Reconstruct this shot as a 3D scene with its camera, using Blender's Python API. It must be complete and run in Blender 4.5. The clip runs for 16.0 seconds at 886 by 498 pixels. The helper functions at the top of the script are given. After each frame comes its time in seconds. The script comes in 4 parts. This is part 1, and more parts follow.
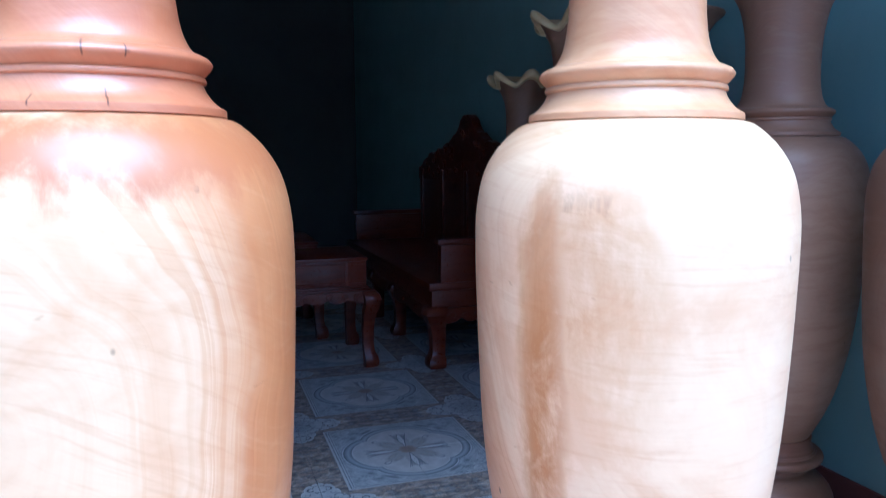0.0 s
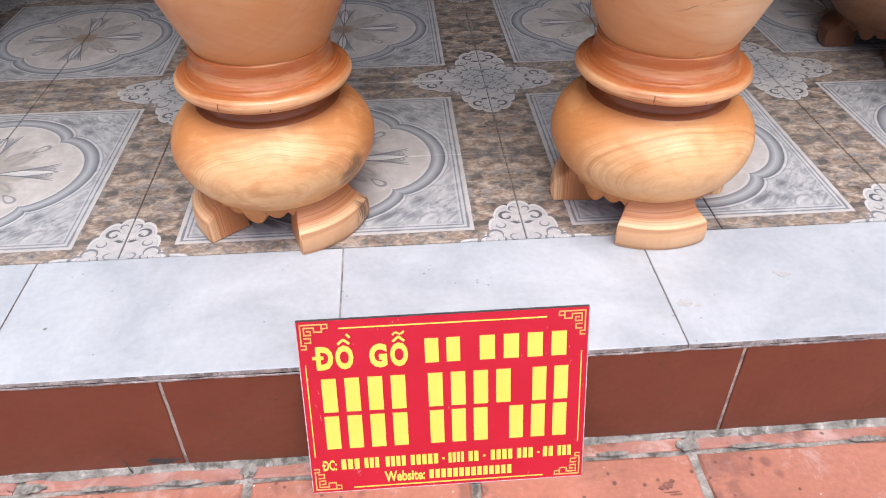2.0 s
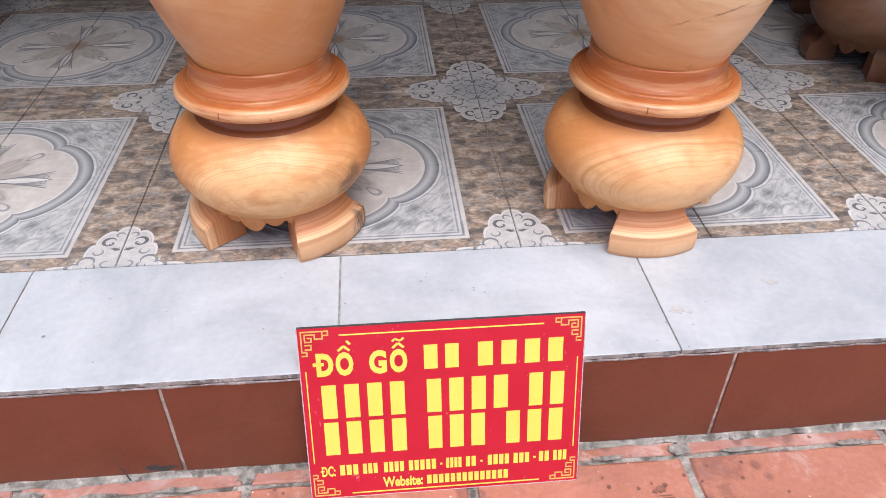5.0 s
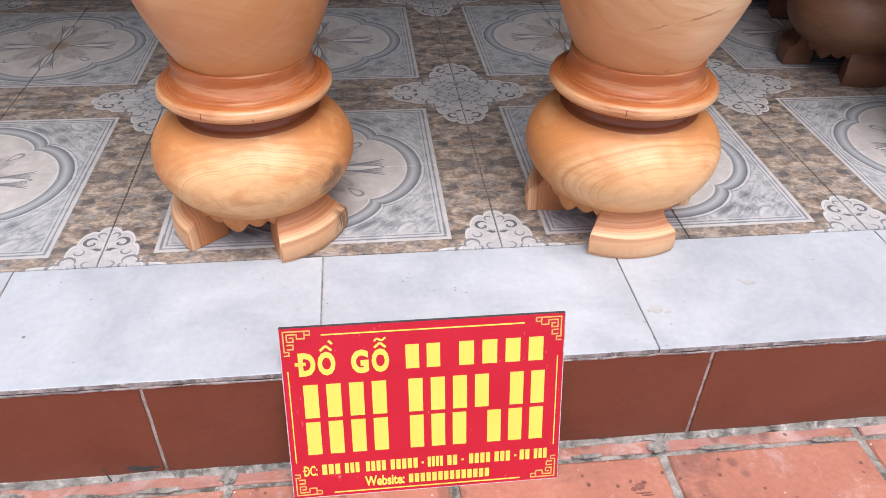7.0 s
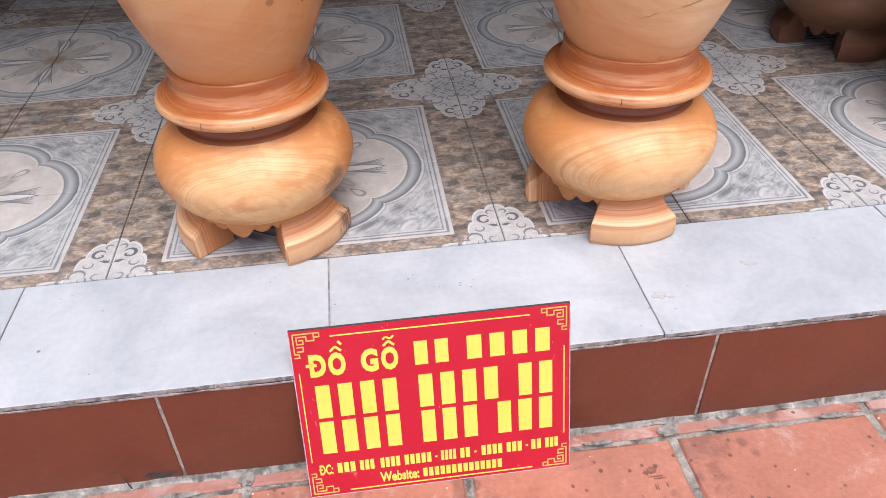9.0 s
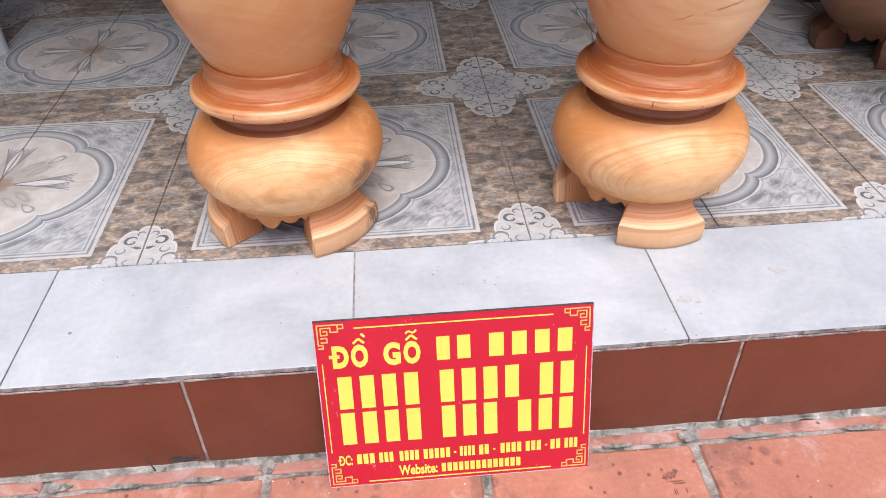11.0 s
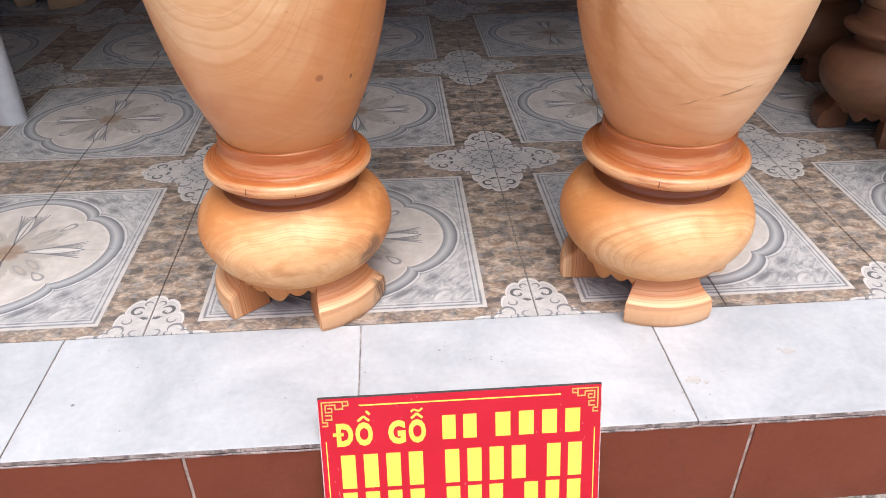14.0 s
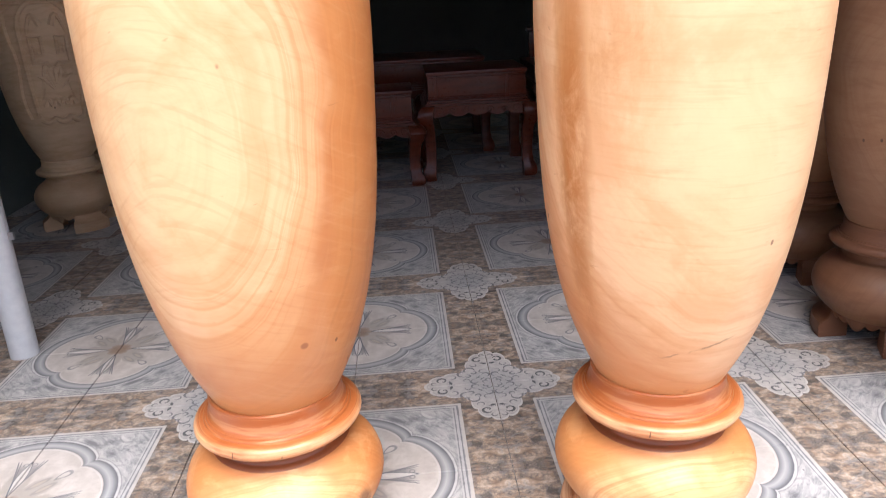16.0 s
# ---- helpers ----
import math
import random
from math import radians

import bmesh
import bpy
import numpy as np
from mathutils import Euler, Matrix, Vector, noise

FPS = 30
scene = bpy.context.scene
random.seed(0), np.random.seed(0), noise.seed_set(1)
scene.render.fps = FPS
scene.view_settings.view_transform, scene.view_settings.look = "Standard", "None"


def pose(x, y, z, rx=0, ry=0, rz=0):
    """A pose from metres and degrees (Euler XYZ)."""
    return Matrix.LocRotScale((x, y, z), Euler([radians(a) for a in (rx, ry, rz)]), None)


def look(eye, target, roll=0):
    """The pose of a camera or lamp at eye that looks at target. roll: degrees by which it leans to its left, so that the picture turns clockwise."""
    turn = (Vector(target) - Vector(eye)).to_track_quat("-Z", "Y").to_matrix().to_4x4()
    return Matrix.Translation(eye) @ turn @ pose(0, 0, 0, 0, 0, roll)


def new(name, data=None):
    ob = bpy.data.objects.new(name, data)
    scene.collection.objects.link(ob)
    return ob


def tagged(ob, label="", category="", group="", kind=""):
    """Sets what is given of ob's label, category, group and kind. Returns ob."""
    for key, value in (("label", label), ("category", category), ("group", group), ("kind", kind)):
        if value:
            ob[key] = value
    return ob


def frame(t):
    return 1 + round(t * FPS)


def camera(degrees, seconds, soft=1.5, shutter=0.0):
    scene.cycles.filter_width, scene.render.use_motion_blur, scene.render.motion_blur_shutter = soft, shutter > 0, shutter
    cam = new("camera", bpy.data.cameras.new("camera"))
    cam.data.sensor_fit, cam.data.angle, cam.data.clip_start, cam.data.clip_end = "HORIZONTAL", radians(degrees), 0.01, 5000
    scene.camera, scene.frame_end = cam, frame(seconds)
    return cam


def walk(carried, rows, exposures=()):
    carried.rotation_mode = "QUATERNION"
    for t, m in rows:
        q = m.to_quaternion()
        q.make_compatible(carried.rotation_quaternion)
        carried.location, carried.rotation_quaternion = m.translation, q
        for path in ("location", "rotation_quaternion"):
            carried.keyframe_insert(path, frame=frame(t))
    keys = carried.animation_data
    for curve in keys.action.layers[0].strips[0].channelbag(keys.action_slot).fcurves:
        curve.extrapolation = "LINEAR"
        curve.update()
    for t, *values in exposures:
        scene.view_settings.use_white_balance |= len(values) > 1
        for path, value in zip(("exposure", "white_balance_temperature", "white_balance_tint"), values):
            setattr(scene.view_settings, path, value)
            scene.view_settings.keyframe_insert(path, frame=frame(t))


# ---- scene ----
cam = camera(61.7, 16.0, soft=0.8, shutter=0.2)
PATH = [
    (0, (-0.37, -0.809, 1.189), (0.252, 1.075, 0.94), -0.3),
    (0.3, (-0.318, -0.878, 1.128), (0.225, 1.004, 0.726), -0.5),
    (0.5, (-0.298, -0.927, 1.093), (0.175, 0.946, 0.573), -0.0),
    (0.7, (-0.293, -0.948, 1.072), (0.135, 0.91, 0.467), 0.1),
    (1, (-0.322, -1.059, 1.015), (0.011, 0.745, 0.218), 0.1),
    (1.5, (-0.267, -1.105, 0.91), (-0.068, 0.567, -0.169), 0.6),
    (2, (-0.247, -1.104, 0.895), (-0.14, 0.47, -0.334), -0.5),
    (2.5, (-0.25, -1.093, 0.893), (-0.165, 0.451, -0.375), -1.5),
    (3, (-0.263, -1.099, 0.897), (-0.154, 0.45, -0.363), -1.2),
    (3.5, (-0.267, -1.105, 0.9), (-0.143, 0.455, -0.345), -0.9),
    (4, (-0.275, -1.107, 0.905), (-0.145, 0.465, -0.325), -0.6),
    (6.5, (-0.278, -1.133, 0.908), (-0.083, 0.452, -0.296), 2.1),
    (7, (-0.274, -1.129, 0.911), (-0.073, 0.454, -0.295), 1.6),
    (7.5, (-0.268, -1.128, 0.917), (-0.066, 0.452, -0.292), 0.7),
    (8, (-0.259, -1.126, 0.92), (-0.058, 0.451, -0.293), -0.3),
    (8.5, (-0.265, -1.135, 0.925), (-0.067, 0.44, -0.291), -1.1),
    (9, (-0.272, -1.137, 0.927), (-0.086, 0.434, -0.296), -1.4),
    (11.5, (-0.271, -1.145, 0.927), (-0.165, 0.433, -0.297), -0.9),
    (12, (-0.256, -1.132, 0.93), (-0.148, 0.464, -0.27), -0.6),
    (12.5, (-0.263, -1.123, 0.942), (-0.156, 0.494, -0.23), -0.4),
    (13, (-0.268, -1.124, 0.944), (-0.163, 0.512, -0.202), -0.3),
    (13.5, (-0.274, -1.128, 0.946), (-0.169, 0.525, -0.175), -0.3),
    (14, (-0.276, -1.133, 0.948), (-0.163, 0.543, -0.137), -0.5),
    (14.5, (-0.268, -1.131, 0.963), (-0.147, 0.583, -0.061), -0.9),
    (15, (-0.254, -1.125, 0.996), (-0.137, 0.649, 0.081), -1.6),
    (15.5, (-0.241, -1.113, 1.035), (-0.143, 0.716, 0.233), -2.5),
    (16, (-0.204, -1.086, 1.083), (-0.122, 0.799, 0.419), -3.0),
]
EXPOSURES = [(0.0, 1.05, 3950, 4), (0.5, 1.18, 4080, 4), (0.9, 1.22, 4400, 7), (1.2, 1.08, 5050, 10), (1.5, 0.80, 5450, 11), (2.0, 0.48, 5950, 13), (3.5, 0.42, 5950, 13), (13.5, 0.54, 6100, 13), (14.7, 0.71, 6400, 12), (15.5, 0.92, 6450, 13), (16.0, 1.06, 6100, 14)]
walk(cam, [(t, look(eye, target, roll)) for t, eye, target, roll in PATH], EXPOSURES)

# world and light: an overcast day, the shop is open to the street
world = bpy.data.worlds.new("overcast_sky")
scene.world = world
world.use_nodes = True
wt = world.node_tree
sky = wt.nodes.new("ShaderNodeTexSky")
sky.sky_type = "NISHITA"
sky.sun_disc = False
sky.sun_elevation, sky.sun_rotation = radians(69), radians(172)
sky.air_density, sky.dust_density, sky.ozone_density = 1.0, 5.0, 2.0
wt.links.new(sky.outputs[0], wt.nodes["Background"].inputs[0])
wt.nodes["Background"].inputs[1].default_value = 0.15
sun = new("sun", bpy.data.lights.new("sun", "SUN"))
sun.data.energy, sun.data.angle, sun.data.color = 1.8, radians(44), (1.0, 0.98, 0.95)
sun.matrix_world = look((0.3, -2.35, 6.2), (0, 0, 0))


# ---------------------------------------------------------------- node helpers
class Ex:
    """A value in a node tree, with arithmetic."""

    def __init__(self, tree, sock):
        self.tree, self.sock = tree, sock

    def op(self, kind, *others):
        node = self.tree.nodes.new("ShaderNodeMath")
        node.operation = kind
        for slot, v in zip(node.inputs, (self, *others)):
            if isinstance(v, Ex):
                self.tree.links.new(v.sock, slot)
            else:
                slot.default_value = v
        return Ex(self.tree, node.outputs[0])

    def __add__(self, o): return self.op("ADD", o)
    def __sub__(self, o): return self.op("SUBTRACT", o)
    def __mul__(self, o): return self.op("MULTIPLY", o)
    def __truediv__(self, o): return self.op("DIVIDE", o)
    def __rsub__(self, o): return self.op("MULTIPLY", -1.0).op("ADD", o)
    def __radd__(self, o): return self.op("ADD", o)
    def __rmul__(self, o): return self.op("MULTIPLY", o)
    def abs(self): return self.op("ABSOLUTE")
    def max(self, o): return self.op("MAXIMUM", o)
    def min(self, o): return self.op("MINIMUM", o)
    def pow(self, o): return self.op("POWER", o)
    def sqrt(self): return self.op("SQRT")
    def sin(self): return self.op("SINE")
    def cos(self): return self.op("COSINE")

    def step(self, lo, hi):
        """0 below lo, 1 above hi, smooth between (lo > hi turns it round)."""
        node = self.tree.nodes.new("ShaderNodeMapRange")
        node.interpolation_type = "SMOOTHSTEP"
        self.tree.links.new(self.sock, node.inputs[0])
        if lo < hi:
            node.inputs[1].default_value, node.inputs[2].default_value = lo, hi
        else:
            node.inputs[1].default_value, node.inputs[2].default_value = hi, lo
            node.inputs[3].default_value, node.inputs[4].default_value = 1.0, 0.0
        return Ex(self.tree, node.outputs[0])


class Surface:
    """A node material under construction."""

    def __init__(self, name):
        self.mat = bpy.data.materials.new(name)
        self.mat.use_nodes = True
        self.tree = self.mat.node_tree
        self.bsdf = self.tree.nodes["Principled BSDF"]
        self.co = self.tree.nodes.new("ShaderNodeTexCoord").outputs["Object"]

    def xyz(self, sock=None):
        node = self.tree.nodes.new("ShaderNodeSeparateXYZ")
        self.tree.links.new(sock or self.co, node.inputs[0])
        return [Ex(self.tree, o) for o in node.outputs]

    def vec(self, *v):
        node = self.tree.nodes.new("ShaderNodeCombineXYZ")
        for slot, e in zip(node.inputs, v):
            if isinstance(e, Ex):
                self.tree.links.new(e.sock, slot)
            else:
                slot.default_value = e
        return node.outputs[0]

    def random(self):
        return Ex(self.tree, self.tree.nodes.new("ShaderNodeObjectInfo").outputs["Random"])

    def noise(self, scale, detail=4.0, rough=0.5, warp=0.0, at=None):
        node = self.tree.nodes.new("ShaderNodeTexNoise")
        self.tree.links.new(at or self.co, node.inputs["Vector"])
        node.inputs["Scale"].default_value, node.inputs["Detail"].default_value = scale, detail
        node.inputs["Roughness"].default_value, node.inputs["Distortion"].default_value = rough, warp
        return Ex(self.tree, node.outputs[0])

    def cells(self, scale, at=None, feature="F1", rand=1.0):
        node = self.tree.nodes.new("ShaderNodeTexVoronoi")
        node.feature = feature
        self.tree.links.new(at or self.co, node.inputs["Vector"])
        node.inputs["Scale"].default_value = scale
        node.inputs["Randomness"].default_value = rand
        return Ex(self.tree, node.outputs["Distance"])

    def ramp(self, fac, *stops):
        node = self.tree.nodes.new("ShaderNodeValToRGB")
        els = node.color_ramp.elements
        while len(els) < len(stops):
            els.new(0.5)
        for el, (at, col) in zip(els, stops):
            el.position, el.color = at, (*col, 1)
        self.tree.links.new(fac.sock, node.inputs[0])
        return node.outputs[0]

    def mix(self, fac, a, b, blend="MIX"):
        node = self.tree.nodes.new("ShaderNodeMix")
        node.data_type, node.blend_type = "RGBA", blend
        for slot, v in zip((node.inputs[0], node.inputs[6], node.inputs[7]), (fac, a, b)):
            if isinstance(v, Ex):
                self.tree.links.new(v.sock, slot)
            elif isinstance(v, bpy.types.NodeSocket):
                self.tree.links.new(v, slot)
            elif isinstance(v, tuple):
                slot.default_value = (*v, 1)
            else:
                slot.default_value = v
        return node.outputs[2]

    def done(self, colour, rough=0.5, height=None, depth=0.002, metal=0.0, spec=0.5, coat=0.0):
        b = self.bsdf
        if isinstance(colour, tuple):
            b.inputs["Base Color"].default_value = (*colour, 1)
        else:
            self.tree.links.new(colour, b.inputs["Base Color"])
        if isinstance(rough, Ex):
            self.tree.links.new(rough.sock, b.inputs["Roughness"])
        else:
            b.inputs["Roughness"].default_value = rough
        b.inputs["Metallic"].default_value = metal
        b.inputs["Specular IOR Level"].default_value = spec
        b.inputs["Coat Weight"].default_value = coat
        b.inputs["Coat Roughness"].default_value = 0.15
        if height is not None:
            bump = self.tree.nodes.new("ShaderNodeBump")
            bump.inputs["Strength"].default_value = 1.0
            bump.inputs["Distance"].default_value = depth
            self.tree.links.new(height.sock, bump.inputs["Height"])
            self.tree.links.new(bump.outputs[0], b.inputs["Normal"])
        return self.mat


# ---------------------------------------------------------------- materials
def turned_wood(name, pale, warm, dark, heart, kz, edge, rough=0.4, coat=0.0, seed=0.0, dust=0.0, stain=None, crack=None, knot=None, band=None, ringy=1.0, warp=1.0, grain=(7.0, 34.0, 0.3), log=None, checks=(), patch=None, turned=0.0, ringf=1.0, rim=0.0):
    """Wood turned from one block: warped growth rings round a heart (x, y, z), stretched along z by 1 / kz; past the distance edge the
    pale wood turns warm. stain: (angle, z, half angle, half height) on the belly; crack: (angle, z, half angle).
    log: (x, y, z, lean x, lean y, lift, gain) of an upright heart instead: wood nearer to it than edge is warm, the sapwood outside it is pale.
    checks: (angle, z, half height) of short drying cracks; patch: (x, y, z, radius, strength) of a rough sawn patch; turned: strength of the fine lathe lines; ringf: how close the rings lie; rim: strength of the dark line where pale wood meets warm wood."""
    s = Surface(name)
    x, y, z = s.xyz()
    at = s.vec(x + seed, y - seed, z * 0.8 + seed)
    w1 = s.noise(3.4, 2.0, 0.5, 0.5, at) - 0.5
    w2 = s.noise(11.0, 3.0, 0.55, 0.3, at) - 0.5
    px, py, pz = x - heart[0], y - heart[1], (z - heart[2]) * kz
    rad = (px * px + py * py + pz * pz).sqrt() + w1 * (0.13 * warp) + w2 * (0.016 * warp)
    grade = rad / edge
    if log:
        lx, ly, lz, tx, ty, lift, gain = log
        soft = s.noise(2.4, 2.0, 0.5, 0.6, s.vec(x + seed, y - seed, z * 0.55 + seed)) - 0.5
        qx, qy = x - lx - (z - lz) * tx, y - ly - (z - lz) * ty
        rad = (qx * qx + qy * qy).sqrt() - (z - lz) * lift + soft * (0.11 * warp) + w2 * (0.014 * warp)
        grade = (edge - rad) * gain + 1.0
    rings = s.noise(1.0, 5.0, 0.62, 0.0, s.vec(rad * (70.0 * ringf), seed, 0.0))
    lines = s.noise(1.0, 2.0, 0.5, 0.0, s.vec(rad * (330.0 * ringf), seed + 4.0, z * 3.0))
    broad = s.noise(2.6, 4.0, 0.55, 0.8, at)
    tone = grade + (broad - 0.5) * 0.5 + (rings - 0.5) * 0.22
    base = s.ramp(tone * 0.5, (0.12, tuple(c * 1.04 for c in pale)), (0.40, pale), (0.47, tuple((a + b) / 2 for a, b in zip(pale, warm))), (0.56, warm), (0.85, tuple((a * 2 + b) / 3 for a, b in zip(warm, dark))))
    deep = tuple(a * 0.62 + b * 0.38 for a, b in zip(warm, dark))
    deep = (deep[0], deep[1] * 0.86, deep[2] * 0.7)
    if rim:
        line = grade + (broad - 0.5) * 0.35 + w2 * 0.25
        base = s.mix(line.step(0.92, 1.10) * line.step(1.55, 1.12) * (s.noise(4.2, 3.0, 0.6, 0.4, at).step(0.36, 0.62) * 0.8 + 0.2) * rim, base, deep)
        base = s.mix((line - 0.62).abs().step(0.10, 0.02) * rim * 0.28, base, warm)
    grown = grade.step(0.35, 0.95) * 0.85 + 0.15
    base = s.mix(rings.step(0.44, 0.66) * grown * 0.5 * ringy, base, warm)
    base = s.mix(rings.step(0.56, 0.72) * grown * 0.3 * ringy, base, dark)
    base = s.mix(lines.step(0.48, 0.66) * grown * (0.42 if log else 0.40) * ringy, base, warm)
    if log:
        base = s.mix(lines.step(0.60, 0.72) * grown * 0.3 * ringy, base, dark)
    flow = s.noise(5.0, 5.0, 0.6, 1.2, at)
    base = s.mix(flow.step(0.54, 0.74) * (0.14 if log else 0.3), base, warm)
    st = s.noise(1.0, 6.0, 0.62, 0.35, s.vec((x + w1 * 0.1) * grain[0] + seed, (y + w1 * 0.1) * grain[0], (z + w1 * 0.06 + w2 * 0.02) * grain[1]))
    if log:
        st = s.noise(1.0, 6.0, 0.62, 0.35, s.vec(rad * grain[1] * 1.6 + seed, (x + w1 * 0.1) * grain[0], (z + w1 * 0.06) * grain[1] * 0.3))
    base = s.mix(st.step(0.44, 0.58) * grain[2], base, warm)
    base = s.mix(st.step(0.52, 0.64) * grain[2] * 0.65, base, deep)
    base = s.mix(st.step(0.47, 0.36) * grain[2] * 0.6, base, tuple(min(0.9, c * 1.12) for c in pale))
    smoke = s.noise(6.5, 5.0, 0.65, 1.0, s.vec(x + seed * 2.0, y, z * 1.8))
    base = s.mix(smoke.step(0.54, 0.70) * grain[2] * 0.55, base, deep)
    specks = s.cells(13.0, s.vec(x + seed, y, z * 0.7))
    base = s.mix(specks.step(0.06, 0.03) * s.noise(5.0, 1.0).step(0.52, 0.6) * 0.75, base, tuple(c * 0.35 for c in dark))
    scratch = s.noise(30.0, 2.0, 0.7, 1.3, s.vec(x * 0.5 + 3.0 + seed, y * 0.5, z * 2.6))
    base = s.mix(scratch.step(0.71, 0.76) * 0.3, base, dark)
    if turned:
        lathed = s.noise(1.0, 4.0, 0.7, 0.0, s.vec(x * 5.0 + seed, y * 5.0, z * 420.0 + rad * 200.0))
        wide = s.noise(1.0, 3.0, 0.6, 0.2, s.vec(x * 6.0 + seed, y * 6.0, z * 95.0 + rad * 60.0))
        base = s.mix(lathed.step(0.52, 0.68) * turned * 0.6, base, deep)
        base = s.mix(wide.step(0.54, 0.66) * turned, base, deep)
        base = s.mix(wide.step(0.46, 0.34) * turned * 0.4, base, tuple(min(0.9, c * 1.1) for c in pale))
    if stain:
        a0, z0, da, dz = stain
        ang = y.op("ARCTAN2", x) - a0
        blot = s.noise(13.0, 7.0, 0.72, 0.5) - 0.5
        drip = s.noise(26.0, 4.0, 0.65, 0.0, s.vec(x, y, z * 0.16)) - 0.5
        high = (z - z0) / dz
        m = ((ang / da).abs().pow(2.4) + high.abs().pow(2.4)).pow(0.42) + blot * 0.45 + drip * 0.3
        wash = (blot * 1.6 + drip * 1.0 + 0.5).max(0.08).min(0.75)
        base = s.mix(m.step(1.08, 0.84) * wash * (high.step(-1.1, 0.1) * 0.75 + 0.25) * (ang / da).step(1.2, 0.2), base, (0.55, 0.26, 0.08))
        base = s.mix((m - 0.93).abs().step(0.10, 0.02) * high.step(0.2, 0.6) * (ang / da).step(0.5, 0.1) * (drip * 3.0 + 0.1).max(0.0).min(0.7), base, (0.36, 0.18, 0.075))
        strip = ((ang + da * 0.62) / (da * 0.30)).pow(2.0) + ((z - z0 + 0.13) / (dz * 1.85)).pow(2.0)
        base = s.mix((strip.sqrt() + blot * 1.6 + drip * 1.6).step(1.35, 0.35) * (blot * 2.8 + drip * 1.8 + 0.95).max(0.0).min(0.95), base, (0.45, 0.185, 0.048))
    if band:
        smear = s.noise(26.0, 5.0, 0.65, 0.3, s.vec(x, y, z * 0.5)) - 0.5
        bz = ((z - band) / 0.050).abs() + smear * 2.2
        base = s.mix(bz.step(1.3, 0.2) * 0.95, base, (0.46, 0.165, 0.05))
    if knot:
        kd = ((x - knot[0]).pow(2.0) + (y - knot[1]).pow(2.0) + (z - knot[2]).pow(2.0)).sqrt() + w2 * 0.01
        base = s.mix(kd.step(0.05, 0.01) * 0.5, base, warm)
        base = s.mix((kd - 0.009).abs().step(0.0035, 0.001) * 0.75, base, dark)
    if crack:
        a1, z1, da1 = crack
        ang1 = y.op("ARCTAN2", x) - a1
        jag = (s.noise(55.0, 3.0, 0.6) - 0.5) * 0.012
        line = (z - z1 - ang1 * 0.05 + jag).abs().step(0.0028, 0.0006) * ang1.abs().step(da1, da1 * 0.5)
        base = s.mix(line * s.noise(30.0, 2.0).step(0.36, 0.5) * 0.7, base, (0.24, 0.11, 0.04))
    for a2, z2, h2 in checks:
        side = x * -math.sin(a2) + y * math.cos(a2) + (s.noise(60.0, 2.0) - 0.5) * 0.006
        front = (x * math.cos(a2) + y * math.sin(a2)).step(0.0, 0.02)
        base = s.mix(side.abs().step(0.0016, 0.0004) * (z - z2).abs().step(h2, h2 * 0.6) * front * 0.85, base, (0.09, 0.035, 0.015))
    if patch:
        pd = ((x - patch[0]).pow(2.0) + (y - patch[1]).pow(2.0) + (z - patch[2]).pow(2.0)).sqrt() + w2 * 0.03
        hatch = s.noise(1.0, 3.0, 0.7, 0.6, s.vec((x - y) * 160.0, z * 25.0, seed))
        base = s.mix(pd.step(patch[3], patch[3] * 0.6) * hatch.step(0.34, 0.54) * patch[4], base, (0.12, 0.065, 0.035))
    if dust:
        base = s.mix((s.noise(4.0, 5.0, 0.6, 0.5) * 1.2).min(1.0) * dust, base, (0.24, 0.20, 0.17))
    rgh = (st - 0.5) * 0.25 + (flow - 0.5) * 0.2 + rough
    return s.done(base, rgh, lines * 0.2 + st * 0.6 + w2 * 2.0, 0.0011, coat=coat)


DARK = (0.36, 0.13, 0.042)
wood_body_a = turned_wood("pale_orange_turned_wood", (0.80, 0.545, 0.285), (0.61, 0.275, 0.09), (0.30, 0.10, 0.032), (-0.085, -0.215, 0.90), 0.60, 0.245, 0.38, 0.1, 1.3, knot=(0.085, -0.155, 0.525), band=1.196, ringy=1.15, ringf=0.42, warp=0.72, grain=(5.0, 16.0, 0.13), turned=0.15, rim=1.0)
wood_body_b = turned_wood("pale_cream_turned_wood", (0.80, 0.555, 0.30), (0.63, 0.30, 0.11), DARK, (0, 0, 0), 1.0, 0.174, 0.44, 0.05, 5.1,
                          stain=(radians(-133), 0.965, 0.50, 0.18), crack=(radians(-88), 0.487, 0.42), ringy=0.45, warp=0.36, grain=(5.0, 22.0, 0.22), turned=0.14, log=(-0.02, 0.05, 0.9, 0.02, 0.0, -0.045, 6.0))
wood_stand_a = turned_wood("orange_turned_wood", (0.79, 0.475, 0.215), (0.62, 0.25, 0.075), (0.26, 0.085, 0.026), (0.02, -0.31, 0.150), 2.3, 0.285, 0.50, 0.03, 2.2, rim=0.7, ringy=1.6, ringf=0.9, warp=0.75, turned=0.14, grain=(9.0, 20.0, 0.42),
                           patch=(0.158, -0.115, 0.15, 0.042, 0.65))
wood_stand_b = turned_wood("amber_turned_wood", (0.80, 0.485, 0.225), (0.63, 0.265, 0.08), (0.28, 0.09, 0.028), (0.05, -0.31, 0.145), 2.3, 0.31, 0.48, 0.03, 7.7, rim=0.55, ringy=1.15, ringf=0.9, warp=0.6, turned=0.10, grain=(9.0, 18.0, 0.34))
